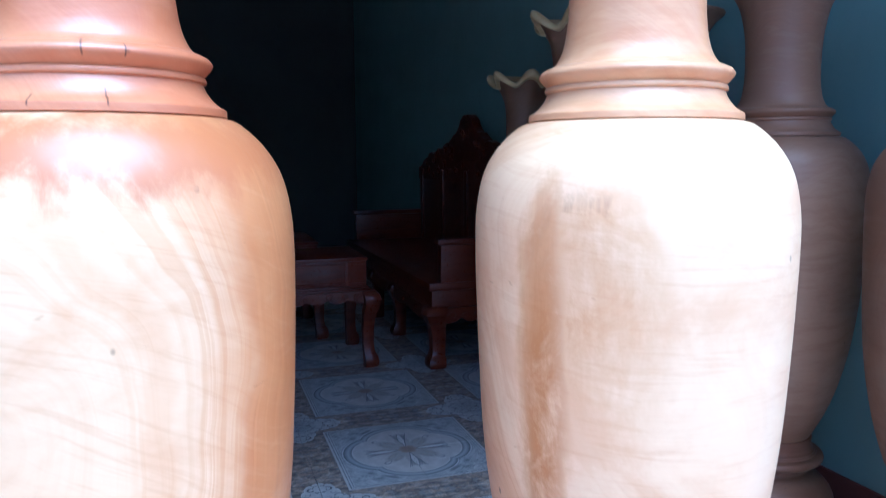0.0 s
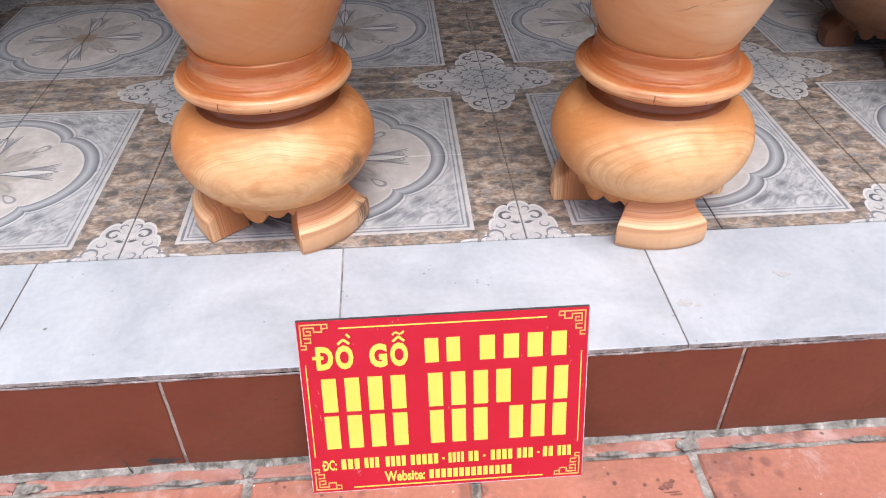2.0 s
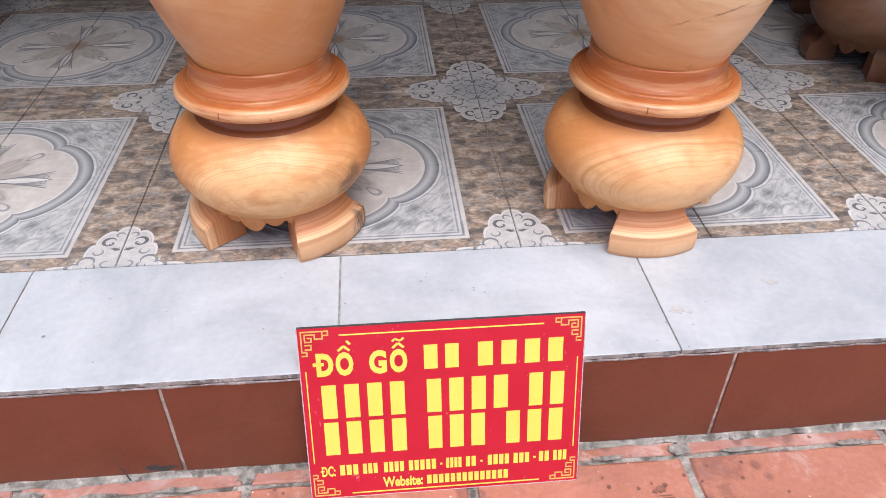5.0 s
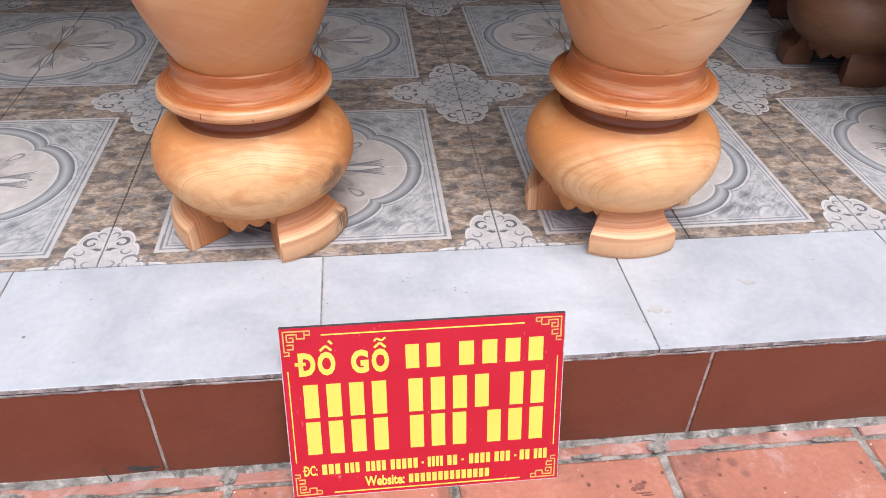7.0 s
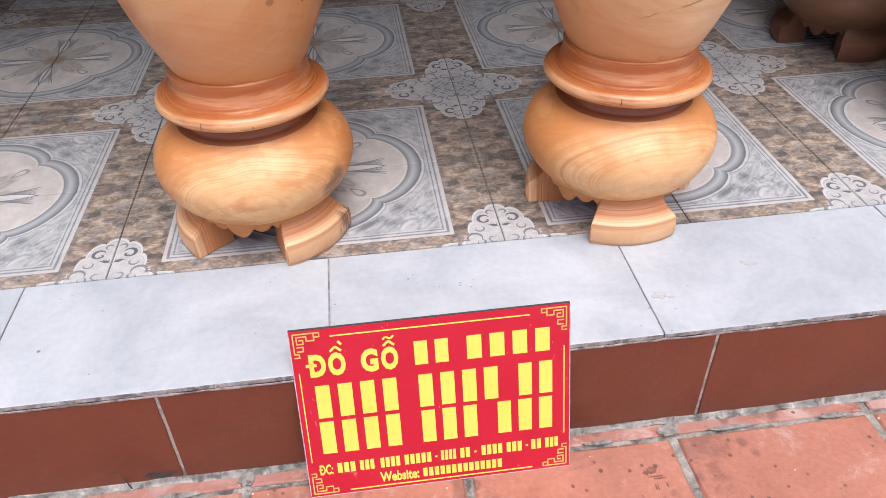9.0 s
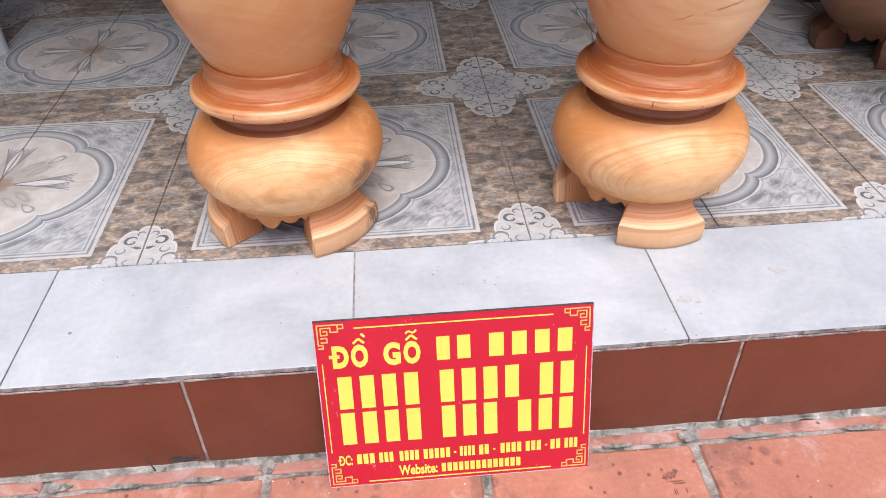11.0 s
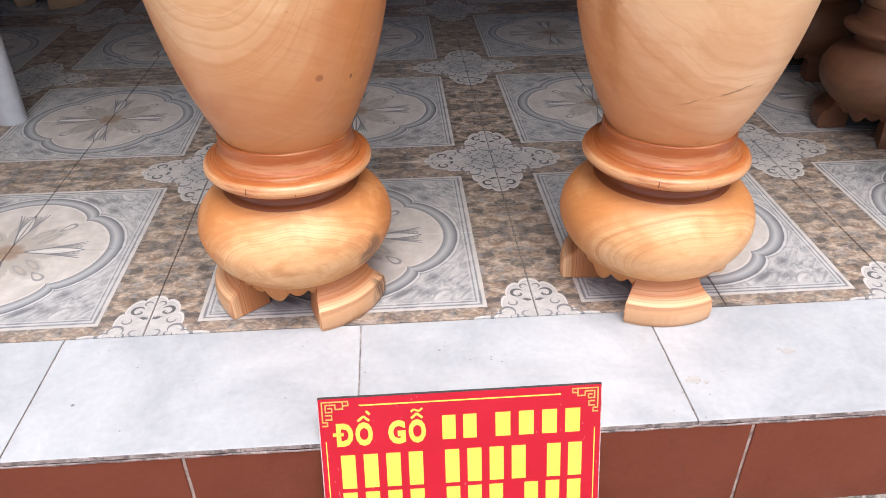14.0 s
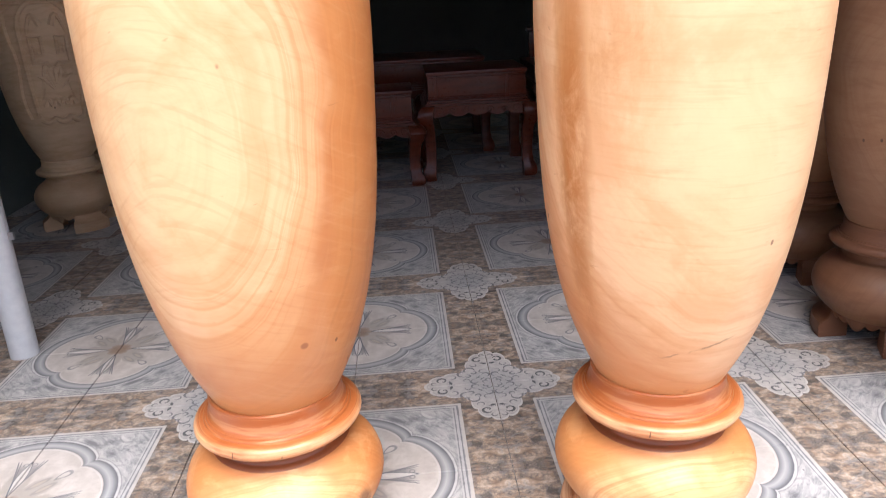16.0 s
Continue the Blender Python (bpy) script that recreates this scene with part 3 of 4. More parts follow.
def box(x0, x1, y0, y1, z0, z1, bevel=0.0, bm=None):
    bm = bm or bmesh.new()
    vs = [bm.verts.new((x, y, z)) for x in (x0, x1) for y in (y0, y1) for z in (z0, z1)]
    fs = [bm.faces.new([vs[i] for i in f]) for f in ((0, 1, 3, 2), (4, 6, 7, 5), (0, 4, 5, 1), (2, 3, 7, 6), (0, 2, 6, 4), (1, 5, 7, 3))]
    if bevel:
        es = list({e for f in fs for e in f.edges})
        bmesh.ops.bevel(bm, geom=es, offset=bevel, segments=2, affect="EDGES", profile=0.6)
    return bm


def smoothed(prof, n=4):
    """A finer profile: Catmull-Rom through the points; a doubled point is a sharp edge."""
    out = []
    for i in range(len(prof) - 1):
        p1, p2 = Vector(prof[i]), Vector(prof[i + 1])
        if (p2 - p1).length < 1e-6:
            continue
        p0 = Vector(prof[i - 1]) if i and (Vector(prof[i - 1]) - p1).length > 1e-6 else p1 * 2 - p2
        p3 = Vector(prof[i + 2]) if i + 2 < len(prof) and (Vector(prof[i + 2]) - p2).length > 1e-6 else p2 * 2 - p1
        for k in range(n):
            t = k / n
            out.append(0.5 * (2 * p1 + (p2 - p0) * t + (2 * p0 - 5 * p1 + 4 * p2 - p3) * t * t + (3 * p1 - p0 - 3 * p2 + p3) * t ** 3))
    out.append(Vector(prof[-1]))
    return out


def lathe(prof, n=96, fine=4, uneven=0.0, lobes=None):
    """A turned form from (radius, height) points. lobes(angle, z): a factor on the radius."""
    bm = bmesh.new()
    rows = []
    for r, z in smoothed(prof, fine):
        r = max(r, 0.0006)
        ring = []
        for k in range(n):
            a = 2 * math.pi * k / n
            rr = r * (1 + uneven * noise.noise((2 * math.cos(a), 2 * math.sin(a), 4 * z)))
            if lobes:
                rr *= lobes(a, z)
            ring.append(bm.verts.new((rr * math.cos(a), rr * math.sin(a), z)))
        rows.append(ring)
    for a, b in zip(rows, rows[1:]):
        for k in range(n):
            bm.faces.new((a[k], a[(k + 1) % n], b[(k + 1) % n], b[k]))
    for ring, turn in ((rows[0], -1), (rows[-1], 1)):
        bm.faces.new(ring[::turn])
    bmesh.ops.recalc_face_normals(bm, faces=bm.faces)
    return bm


def tube(points, radius, n=8, bm=None, taper=None):
    """A round bar along points."""
    bm = bm or bmesh.new()
    pts = [Vector(p) for p in points]
    rows, side = [], None
    for i, p in enumerate(pts):
        d = (pts[min(i + 1, len(pts) - 1)] - pts[max(i - 1, 0)]).normalized()
        if side is None:
            side = d.orthogonal().normalized()
        side = (side - d * side.dot(d)).normalized()
        up = d.cross(side)
        r = float(radius * (taper[i] if taper else 1))
        rows.append([bm.verts.new(p + r * (math.cos(2 * math.pi * k / n) * side + math.sin(2 * math.pi * k / n) * up)) for k in range(n)])
    for a, b in zip(rows, rows[1:]):
        for k in range(n):
            bm.faces.new((a[k], a[(k + 1) % n], b[(k + 1) % n], b[k]))
    bm.faces.new(rows[0][::-1])
    bm.faces.new(rows[-1])
    return bm


def prism(outline, y0, y1, bm=None, bevel=0.0):
    """An outline in x and z, with depth from y0 to y1."""
    bm = bm or bmesh.new()
    a = [bm.verts.new((x, y0, z)) for x, z in outline]
    b = [bm.verts.new((x, y1, z)) for x, z in outline]
    fs = [bm.faces.new(a), bm.faces.new(b[::-1])]
    n = len(a)
    fs += [bm.faces.new((a[k], b[k], b[(k + 1) % n], a[(k + 1) % n])) for k in range(n)]
    bmesh.ops.recalc_face_normals(bm, faces=fs)
    if bevel:
        bmesh.ops.bevel(bm, geom=list({e for f in fs[:2] for e in f.edges}), offset=bevel, segments=2, affect="EDGES")
    return bm


# ---------------------------------------------------------------- setting
SEAM, EDGE, YARD = 0.063, -0.25, -0.243
WEST, EAST, DEEP, HIGH = -2.45, 1.66, 9.0, 3.3

floor = thing("floor", pose(0, 0, 0), "glazed floor tiles with grey scalloped panels and white lace motifs", "floor", kind="structure")
part("screed", box(WEST, EAST, SEAM - 0.001, DEEP, -0.3, -0.004), grout, floor)
threshold = thing("threshold", pose(0, 0, 0), "white glazed slabs along the edge of the raised floor", "threshold", kind="structure")
part("bed", box(-4.6, 3.6, EDGE + 0.004, SEAM - 0.002, -0.3, -0.0035), plaster_edge, threshold)
step_riser = thing("step_riser", pose(0, 0, 0), "red-brown glazed tiles on the face of the step", "step", kind="structure")
pavement = thing("pavement", pose(0, 0, 0), "worn terracotta pavers with wide grey cement joints", "pavement", kind="structure")
part("mortar_bed", box(-4.6, 3.6, -2.35, EDGE + 0.01, YARD - 0.1, YARD - 0.006), mortar, pavement)

ground = tagged(new("ground", mesh_of(box(-60, 60, -80, -0.2, YARD - 0.3, YARD - 0.03), "ground", yard_earth)), "unseen concrete yard, made pale to bounce light into the shop", "ground", kind="structure")
tagged(new("wall_east", mesh_of(box(EAST, EAST + 0.2, 0.05, DEEP + 0.2, -0.3, HIGH), "wall_east", teal_paint)), "teal painted side wall of the shop", "wall", kind="structure")
tagged(new("wall_west", mesh_of(box(WEST - 0.2, WEST, 0.05, DEEP + 0.2, -0.3, HIGH), "wall_west", west_shade_paint)), "teal side wall of the shop, shade put into its paint", "wall", kind="structure")
tagged(new("wall_north", mesh_of(box(WEST, EAST, DEEP, DEEP + 0.2, -0.3, HIGH), "wall_north", dark_wall)), "back wall of the shop, deep shade put into its dark paint", "wall", kind="structure")
tagged(new("ceiling", mesh_of(box(WEST - 0.2, EAST + 0.2, 0.05, DEEP + 0.2, HIGH, HIGH + 0.2), "ceiling", ceiling_paint)), "plain unseen ceiling, painted white to bounce light inwards", "ceiling", kind="structure")
# unseen beam; its height sets how deep daylight reaches over the floor
tagged(new("lintel", mesh_of(box(WEST, EAST, 0.07, 0.29, 2.4, HIGH), "lintel", facade_paint)), "unseen plain beam over the shop front, height set by the light", "beam", kind="structure")
# both piers are unseen, added to keep light off the sides of the floor
tagged(new("pier_west", mesh_of(box(WEST, -1.6, 0.07, 0.29, 0.0, 2.4), "pier_west", facade_paint)), "unseen plain pier, added to narrow the light into the shop", "pier", kind="structure")
tagged(new("pier_east", mesh_of(box(1.56, EAST, 0.07, 0.29, 0.0, 2.4), "pier_east", facade_paint)), "unseen plain pier, added to narrow the light into the shop", "pier", kind="structure")
tagged(new("wall_facade_east", mesh_of(box(EAST + 0.2, 3.6, 0.05, 0.3, -0.3, 3.6), "wall_facade_east", facade_paint)), "plain front wall beside the opening", "wall", kind="structure")
tagged(new("wall_facade_west", mesh_of(box(-4.6, WEST - 0.2, 0.05, 0.3, -0.3, 3.6), "wall_facade_west", facade_paint)), "plain front wall beside the opening", "wall", kind="structure")
# unseen wall behind the camera, added to hold back light from the horizon
tagged(new("wall_south", mesh_of(box(-24, 24, -14.2, -14.0, -0.6, 1.6), "wall_south", facade_paint)), "unseen plain wall, added across the yard to block low sky", "wall", kind="structure")
tagged(new("baseboard", mesh_of(box(EAST - 0.012, EAST, 0.3, DEEP, 0.0, 0.11, 0.003), "baseboard", maroon_skirting)), "low maroon tile skirting along the wall", "baseboard", kind="structure")


# ---------------------------------------------------------------- vases on stands
BODY = ((0.05, 0.355), (0.112, 0.356), (0.1185, 0.362), (0.1235, 0.371), (0.1315, 0.386), (0.150, 0.425), (0.171, 0.478), (0.189, 0.538), (0.204, 0.604), (0.217, 0.68), (0.227, 0.77),
        (0.233, 0.87), (0.2365, 0.96), (0.2385, 1.05), (0.2365, 1.11), (0.226, 1.162), (0.205, 1.200), (0.178, 1.227), (0.158, 1.2365), (0.12, 1.238))
COLLAR = ((0.12, 1.2375), (0.154, 1.2375), (0.1575, 1.2415), (0.157, 1.248), (0.151, 1.2515), (0.151, 1.2515), (0.143, 1.258), (0.134, 1.270), (0.130, 1.280), (0.130, 1.280), (0.1335, 1.282), (0.1335, 1.287), (0.130, 1.2895),
          (0.130, 1.2895), (0.134, 1.293), (0.1415, 1.302), (0.142, 1.307), (0.138, 1.312), (0.138, 1.312), (0.124, 1.318), (0.11, 1.3185))
NECK = ((0.125, 1.317), (0.116, 1.326), (0.107, 1.346), (0.1015, 1.376), (0.099, 1.416), (0.100, 1.49), (0.107, 1.55), (0.122, 1.605), (0.146, 1.645), (0.170, 1.665), (0.176, 1.675), (0.170, 1.682), (0.158, 1.678),
        (0.128, 1.65), (0.10, 1.59), (0.088, 1.51), (0.086, 1.41), (0.09, 1.33))


def vase_body(name, m, material, label, lobed=False, rim=None, group="", category="vase", neck_material=None):
    """A tall turned vase that stands on a stand; its heights count from the floor under the stand."""
    v = thing(name, m, label, category, group)
    part("body", lathe(BODY, 112, 4, 0.004), material, v, smooth=True)
    part("collar", lathe(COLLAR, 96, 2, 0.002), neck_material or material, v, smooth=True)

    def lobes(a, z):
        k = max(0.0, (z - 1.56) / 0.12)
        return 1 + 0.16 * k * math.cos(6 * a) if lobed else 1.0
    def waved(bm):
        for p in bm.verts if lobed else ():
            p.co.z += 0.028 * max(0.0, (p.co.z - 1.58) / 0.1) * math.cos(6 * math.atan2(p.co.y, p.co.x) + 0.4)
        return bm
    neck = part("neck", waved(lathe(NECK, 96, 4, 0.003, lobes)), neck_material or material, v, smooth=True)
    if rim:
        part("rim", waved(lathe(((0.150, 1.650), (0.178, 1.656), (0.186, 1.674), (0.176, 1.690), (0.155, 1.686)), 96, 3, 0.0, lobes)), rim, neck, "scalloped rim, light on its edge put into the pale yellow", True)
    return v


BOWL = ((0.06, 0.066), (0.112, 0.068), (0.138, 0.082), (0.160, 0.099), (0.180, 0.122), (0.193, 0.148), (0.1975, 0.172), (0.194, 0.196), (0.184, 0.217), (0.168, 0.235), (0.152, 0.247), (0.141, 0.254), (0.137, 0.2575), (0.137, 0.2575), (0.12, 0.258))
GROOVE = ((0.10, 0.256), (0.1335, 0.257), (0.1335, 0.260), (0.129, 0.263), (0.129, 0.263), (0.124, 0.267), (0.122, 0.280), (0.122, 0.297), (0.10, 0.298))
FLANGE = ((0.10, 0.2915), (0.128, 0.292), (0.147, 0.293), (0.157, 0.297), (0.1632, 0.305), (0.1632, 0.312), (0.159, 0.3185), (0.150, 0.322), (0.144, 0.3235), (0.144, 0.3235), (0.1425, 0.3275), (0.1395, 0.3285), (0.1395, 0.3285), (0.1385, 0.3325),
          (0.1355, 0.3335), (0.1355, 0.3335), (0.1315, 0.340), (0.1290, 0.352), (0.1290, 0.366), (0.1278, 0.3705), (0.1215, 0.3712), (0.10, 0.364))
FOOT = ((0.095, 0.0), (0.181, 0.0), (0.186, 0.012), (0.187, 0.034), (0.184, 0.050), (0.175, 0.056), (0.164, 0.061), (0.154, 0.070), (0.147, 0.083), (0.145, 0.098), (0.120, 0.100), (0.095, 0.085))


def foot_mesh(half=29.0):
    bm = bmesh.new()
    rows = []
    for k in range(13):
        t = k / 6 - 1
        row = []
        for r, z in FOOT:
            spread = half * (1.0 - 0.10 * max(0.0, min(1.0, (z - 0.05) / 0.04)))
            inner = 0.0 if r > 0.14 else 6.0
            a = radians(t * (spread + inner * 0.5))
            row.append(bm.verts.new((r * math.cos(a), r * math.sin(a), z)))
        rows.append(row)
    n = len(FOOT)
    for a, b in zip(rows, rows[1:]):
        for i in range(n):
            bm.faces.new((a[i], a[(i + 1) % n], b[(i + 1) % n], b[i]))
    bm.faces.new(rows[0][::-1])
    bm.faces.new(rows[-1])
    bmesh.ops.recalc_face_normals(bm, faces=bm.faces)
    ends = [e for e in bm.edges if len(e.link_faces) == 2 and any(len(f.verts) > 4 for f in e.link_faces)]
    bmesh.ops.bevel(bm, geom=ends, offset=0.0025, segments=2, affect="EDGES")
    return bm


def apron_mesh():
    """A scalloped skirt under the bowl, between two feet."""
    bm = bmesh.new()
    n, rows = 60, []
    for k in range(n + 1):
        t = k / n * 2 - 1
        a = radians(34 * t)
        ogee = max(0.0, math.cos(math.pi * t / 0.64)) if abs(t) < 0.32 else 0.0
        side = max(0.0, math.sin(math.pi * (abs(t) - 0.32) / 0.42)) if 0.32 <= abs(t) < 0.74 else 0.0
        drop = 0.006 + 0.024 * ogee ** 0.75 + 0.010 * side ** 0.6 + 0.02 * max(0.0, abs(t) - 0.8) * 4
        z0 = 0.078 - drop
        row = [(0.148, 0.096), (0.140, z0 + 0.006), (0.134, z0), (0.122, z0 + 0.002), (0.118, 0.09)]
        rows.append([bm.verts.new((r * math.cos(a), r * math.sin(a), z)) for r, z in row])
    for a, b in zip(rows, rows[1:]):
        for i in range(5):
            bm.faces.new((a[i], a[(i + 1) % 5], b[(i + 1) % 5], b[i]))
    bm.faces.new(rows[0][::-1])
    bm.faces.new(rows[-1])
    bmesh.ops.recalc_face_normals(bm, faces=bm.faces)
    return bm


def vase_stand(name, m, material, feet_material, label, first, group="", category="vase stand", flange_material=None, groove_material=None, rough_foot=None):
    """A round turned stand on three flared feet, the first of them turned to the angle first."""
    s = thing(name, m, label, category, group)
    part("bowl", lathe(BOWL, 112, 4, 0.004), material, s, smooth=True)
    part("groove", lathe(GROOVE, 96, 3), groove_material or material, s, "dark groove" if groove_material else "", True)
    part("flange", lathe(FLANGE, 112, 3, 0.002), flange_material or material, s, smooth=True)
    foot, skirt = mesh_of(foot_mesh(), "foot", feet_material, True), mesh_of(apron_mesh(), "apron", material, True)
    sawn = mesh_of(foot_mesh(), "foot", rough_foot, True) if rough_foot else foot
    for k in range(3):
        part("foot", foot if k else sawn, None, s, m=pose(0, 0, 0, 0, 0, first + 120 * k))
        part("apron", skirt, None, s, m=pose(0, 0, 0, 0, 0, first + 60 + 120 * k))
    return s


A, B = (-0.49, 0.22), (0.259, 0.185)
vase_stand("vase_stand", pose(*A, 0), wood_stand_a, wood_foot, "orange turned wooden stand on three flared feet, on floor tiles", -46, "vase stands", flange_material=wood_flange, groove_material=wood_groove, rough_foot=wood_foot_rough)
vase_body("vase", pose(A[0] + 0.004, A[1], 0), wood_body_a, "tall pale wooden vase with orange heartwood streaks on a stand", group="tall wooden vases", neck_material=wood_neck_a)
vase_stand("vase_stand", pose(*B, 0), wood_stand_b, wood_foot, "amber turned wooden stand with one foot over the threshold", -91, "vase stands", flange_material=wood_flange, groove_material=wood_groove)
vase_body("vase", pose(B[0] + 0.001, B[1], 0, 0.1, 0.1, 0), wood_body_b, "tall cream wooden vase with a brown stain on its belly", group="tall wooden vases", neck_material=wood_neck_b)

# row along the teal wall
row = ((1.28, 0.36, 60, 1.0, wood_dusty, wood_red_stand, "tan wooden vase on a reddish stand by the wall", "reddish varnished vase stand near the shop front"),
       (1.22, 0.93, -88, 1.0, wood_dusty, wood_dusty_stand, "dusty brown unpolished wooden vase by the teal wall", "dusty brown vase stand on three feet"),
       (1.25, 1.50, -80, 1.0, wood_dusty, wood_dusty_stand, "grey-brown wooden vase in the shade of the wall", "grey-brown vase stand in shade"),
       (1.20, 2.09, -75, 1.04, wood_dusty, wood_dusty, "brown wooden vase with a pale scalloped rim", "brown vase stand in shade"),
       (1.22, 2.68, -75, 0.93, wood_dusty, wood_dusty, "shorter brown wooden vase with a pale scalloped rim", "brown vase stand beside the sofa"))
for i, (vx, vy, first, size, wood, stand_wood, l1, l2) in enumerate(row):
    m = pose(vx, vy, 0, 0, 0, 20 * i) @ Matrix.Scale(size, 4)
    vase_stand("vase_stand", m, stand_wood, stand_wood, l2, first - 20 * i, "vase stands")
    vase_body("vase", m, wood, l1, i > 2, lit_rim if i > 2 else None, "tall wooden vases")

# carved vases along the other wall
def on_belly(a, z, lift=0.0):
    prof = smoothed(BODY, 4)
    best = min(prof[4:], key=lambda p: abs(p[1] - z))
    r = best[0] + lift
    return Vector((r * math.cos(a), r * math.sin(a), z))


def carving(v, face):
    """An arched moulding with fret and leaf relief on the belly, facing the angle face."""
    arch = [(-0.5, z) for z in np.linspace(0.62, 1.02, 12)] + [(-0.5 * math.cos(t), 1.02 + 0.13 * math.sin(t)) for t in np.linspace(0.1, math.pi - 0.1, 16)] + [(0.5, z) for z in np.linspace(1.02, 0.62, 12)]
    arch += [(0.5 - 1.0 * t, 0.60 - 0.02 * abs(math.sin(3 * math.pi * t))) for t in np.linspace(0, 1, 22)]
    def relief(name, points, radius, taper=None):
        part(name, tube([on_belly(face + a, z, 0.002) for a, z in points], radius * 1.4, 6, None, taper), wood_grey, v, smooth=True)
    part("arched_moulding", tube([on_belly(face + a, z, 0.002) for a, z in arch], 0.014), wood_grey, v, smooth=True)
    steps = np.linspace(0, 1, 9)
    for sgn in (-1, 1):
        relief("fret", [(sgn * a, z) for a, z in ((0.08, 0.86), (0.34, 0.86), (0.34, 0.98), (0.14, 0.98), (0.14, 0.90), (0.26, 0.90), (0.26, 0.94))], 0.007)
        relief("leaf", [(sgn * (0.05 + 0.3 * t), 0.84 - 0.11 * t + 0.05 * math.sin(5 * t)) for t in steps], 0.009, [1 - 0.7 * t for t in steps])
        relief("leaf", [(sgn * (0.1 + 0.28 * t), 1.03 + 0.05 * math.sin(4 * t)) for t in steps], 0.011, [1 - 0.6 * t for t in steps])
        relief("side_moulding", [(sgn * (0.72 + 0.05 * math.sin(9 * t)), 0.60 + 0.5 * t) for t in steps], 0.009)
    for k in range(7):
        w = -0.35 + 0.117 * k
        relief("petal", [(0.02 * k - 0.06, 0.74), (w * 0.6, 0.79), (w, 0.84 - abs(w) * 0.1)], 0.009, [0.5, 1, 0.3])
    for k in range(4):
        relief("wave", [(-0.32 + 0.16 * k + 0.16 * t, 0.66 + 0.03 * math.sin(math.pi * t)) for t in steps], 0.009)
    for z in (1.13, 1.165):
        part("shoulder_band", tube([on_belly(a, z, 0.0) for a in np.linspace(0, 2 * math.pi, 49)], 0.006), wood_grey, v, smooth=True)


for vx, vy, first, size in ((-1.93, 2.76, -50, 0.98), (-2.02, 3.42, -40, 1.0), (-2.0, 4.1, -45, 1.0)):
    m = pose(vx, vy, 0) @ Matrix.Scale(size, 4)
    vase_stand("vase_stand", m, wood_grey, wood_grey, "grey-tan carved vase stand on three feet, in shade", first, "vase stands")
    v = vase_body("carved_vase", m, wood_grey, "grey-tan wooden vase carved with an arched relief panel", group="carved wooden vases")
    carving(v, radians(-60))

# standing pipe
pipe = thing("pipe", pose(-1.515, 1.215, 0), "glossy white pipe standing upright on the floor tiles", "pipe")
part("tube", lathe(((0.0445, 0.0), (0.0445, 2.9), (0.039, 2.9), (0.039, 0.002)), 40, 1), pipe_white, pipe, smooth=True)
part("clip", box(0.040, 0.060, -0.006, 0.006, 0.40, 0.425, 0.002), steel, pipe, "small steel clip")


# ---------------------------------------------------------------- lacquered furniture
def cabriole(h, w, sx, sy):
    """A curved leg; sx, sy say which way it bows out."""
    prof = ((1.0, 0.0, 0.95), (0.95, 0.014, 1.14), (0.88, 0.022, 1.18), (0.80, 0.016, 1.02), (0.74, 0.010, 1.02), (0.70, 0.004, 0.86), (0.5, -0.004, 0.78), (0.3, -0.004, 0.74), (0.2, 0.0, 0.78), (0.15, 0.008, 0.95), (0.08, 0.012, 1.0), (0.03, 0.010, 0.98), (0.0, 0.006, 0.86))
    bm = bmesh.new()
    rows = []
    for f, off, k in prof:
        cx, cy, r, z = sx * off, sy * off, w * k / 2, f * h
        ring = []
        for j in range(12):
            a = 2 * math.pi * (j + 0.5) / 12
            c, s_ = math.cos(a), math.sin(a)
            e = (abs(c) ** 5 + abs(s_) ** 5) ** -0.2
            ring.append(bm.verts.new((cx + r * e * c, cy + r * e * s_, z)))
        rows.append(ring)
    for a, b in zip(rows, rows[1:]):
        for j in range(12):
            bm.faces.new((a[j], a[(j + 1) % 12], b[(j + 1) % 12], b[j]))
    bm.faces.new(rows[0])
    bm.faces.new(rows[-1][::-1])
    bmesh.ops.recalc_face_normals(bm, faces=bm.faces)
    return bm


def scroll_apron(length, h):
    """A carved apron, scalloped below, with scrolls in relief; it runs along x and faces -y."""
    xs = np.linspace(-length / 2, length / 2, 49)
    low = [(x, -h * (0.55 + 0.30 * abs(math.cos(math.pi * x / length * 5)) ** 0.7 + 0.35 * max(0.0, abs(x) / (length / 2) - 0.8) * 3)) for x in xs]
    bm = prism([(xs[-1], 0.0), (xs[0], 0.0)] + low, -0.012, 0.012, bevel=0.0)
    for sgn in (-1, 1):
        for cx, r in ((0.12, 0.022), (0.27, 0.018), (0.40, 0.026)):
            pts = [(sgn * (cx * length + r * (1 - t * 0.75) * math.cos(t * 7)), -0.014, -h * 0.45 + r * (1 - t * 0.75) * math.sin(t * 7)) for t in np.linspace(0, 1, 18)]
            tube(pts, 0.0055, 6, bm, [1.0 - 0.5 * t for t in np.linspace(0, 1, 18)])
    return bm


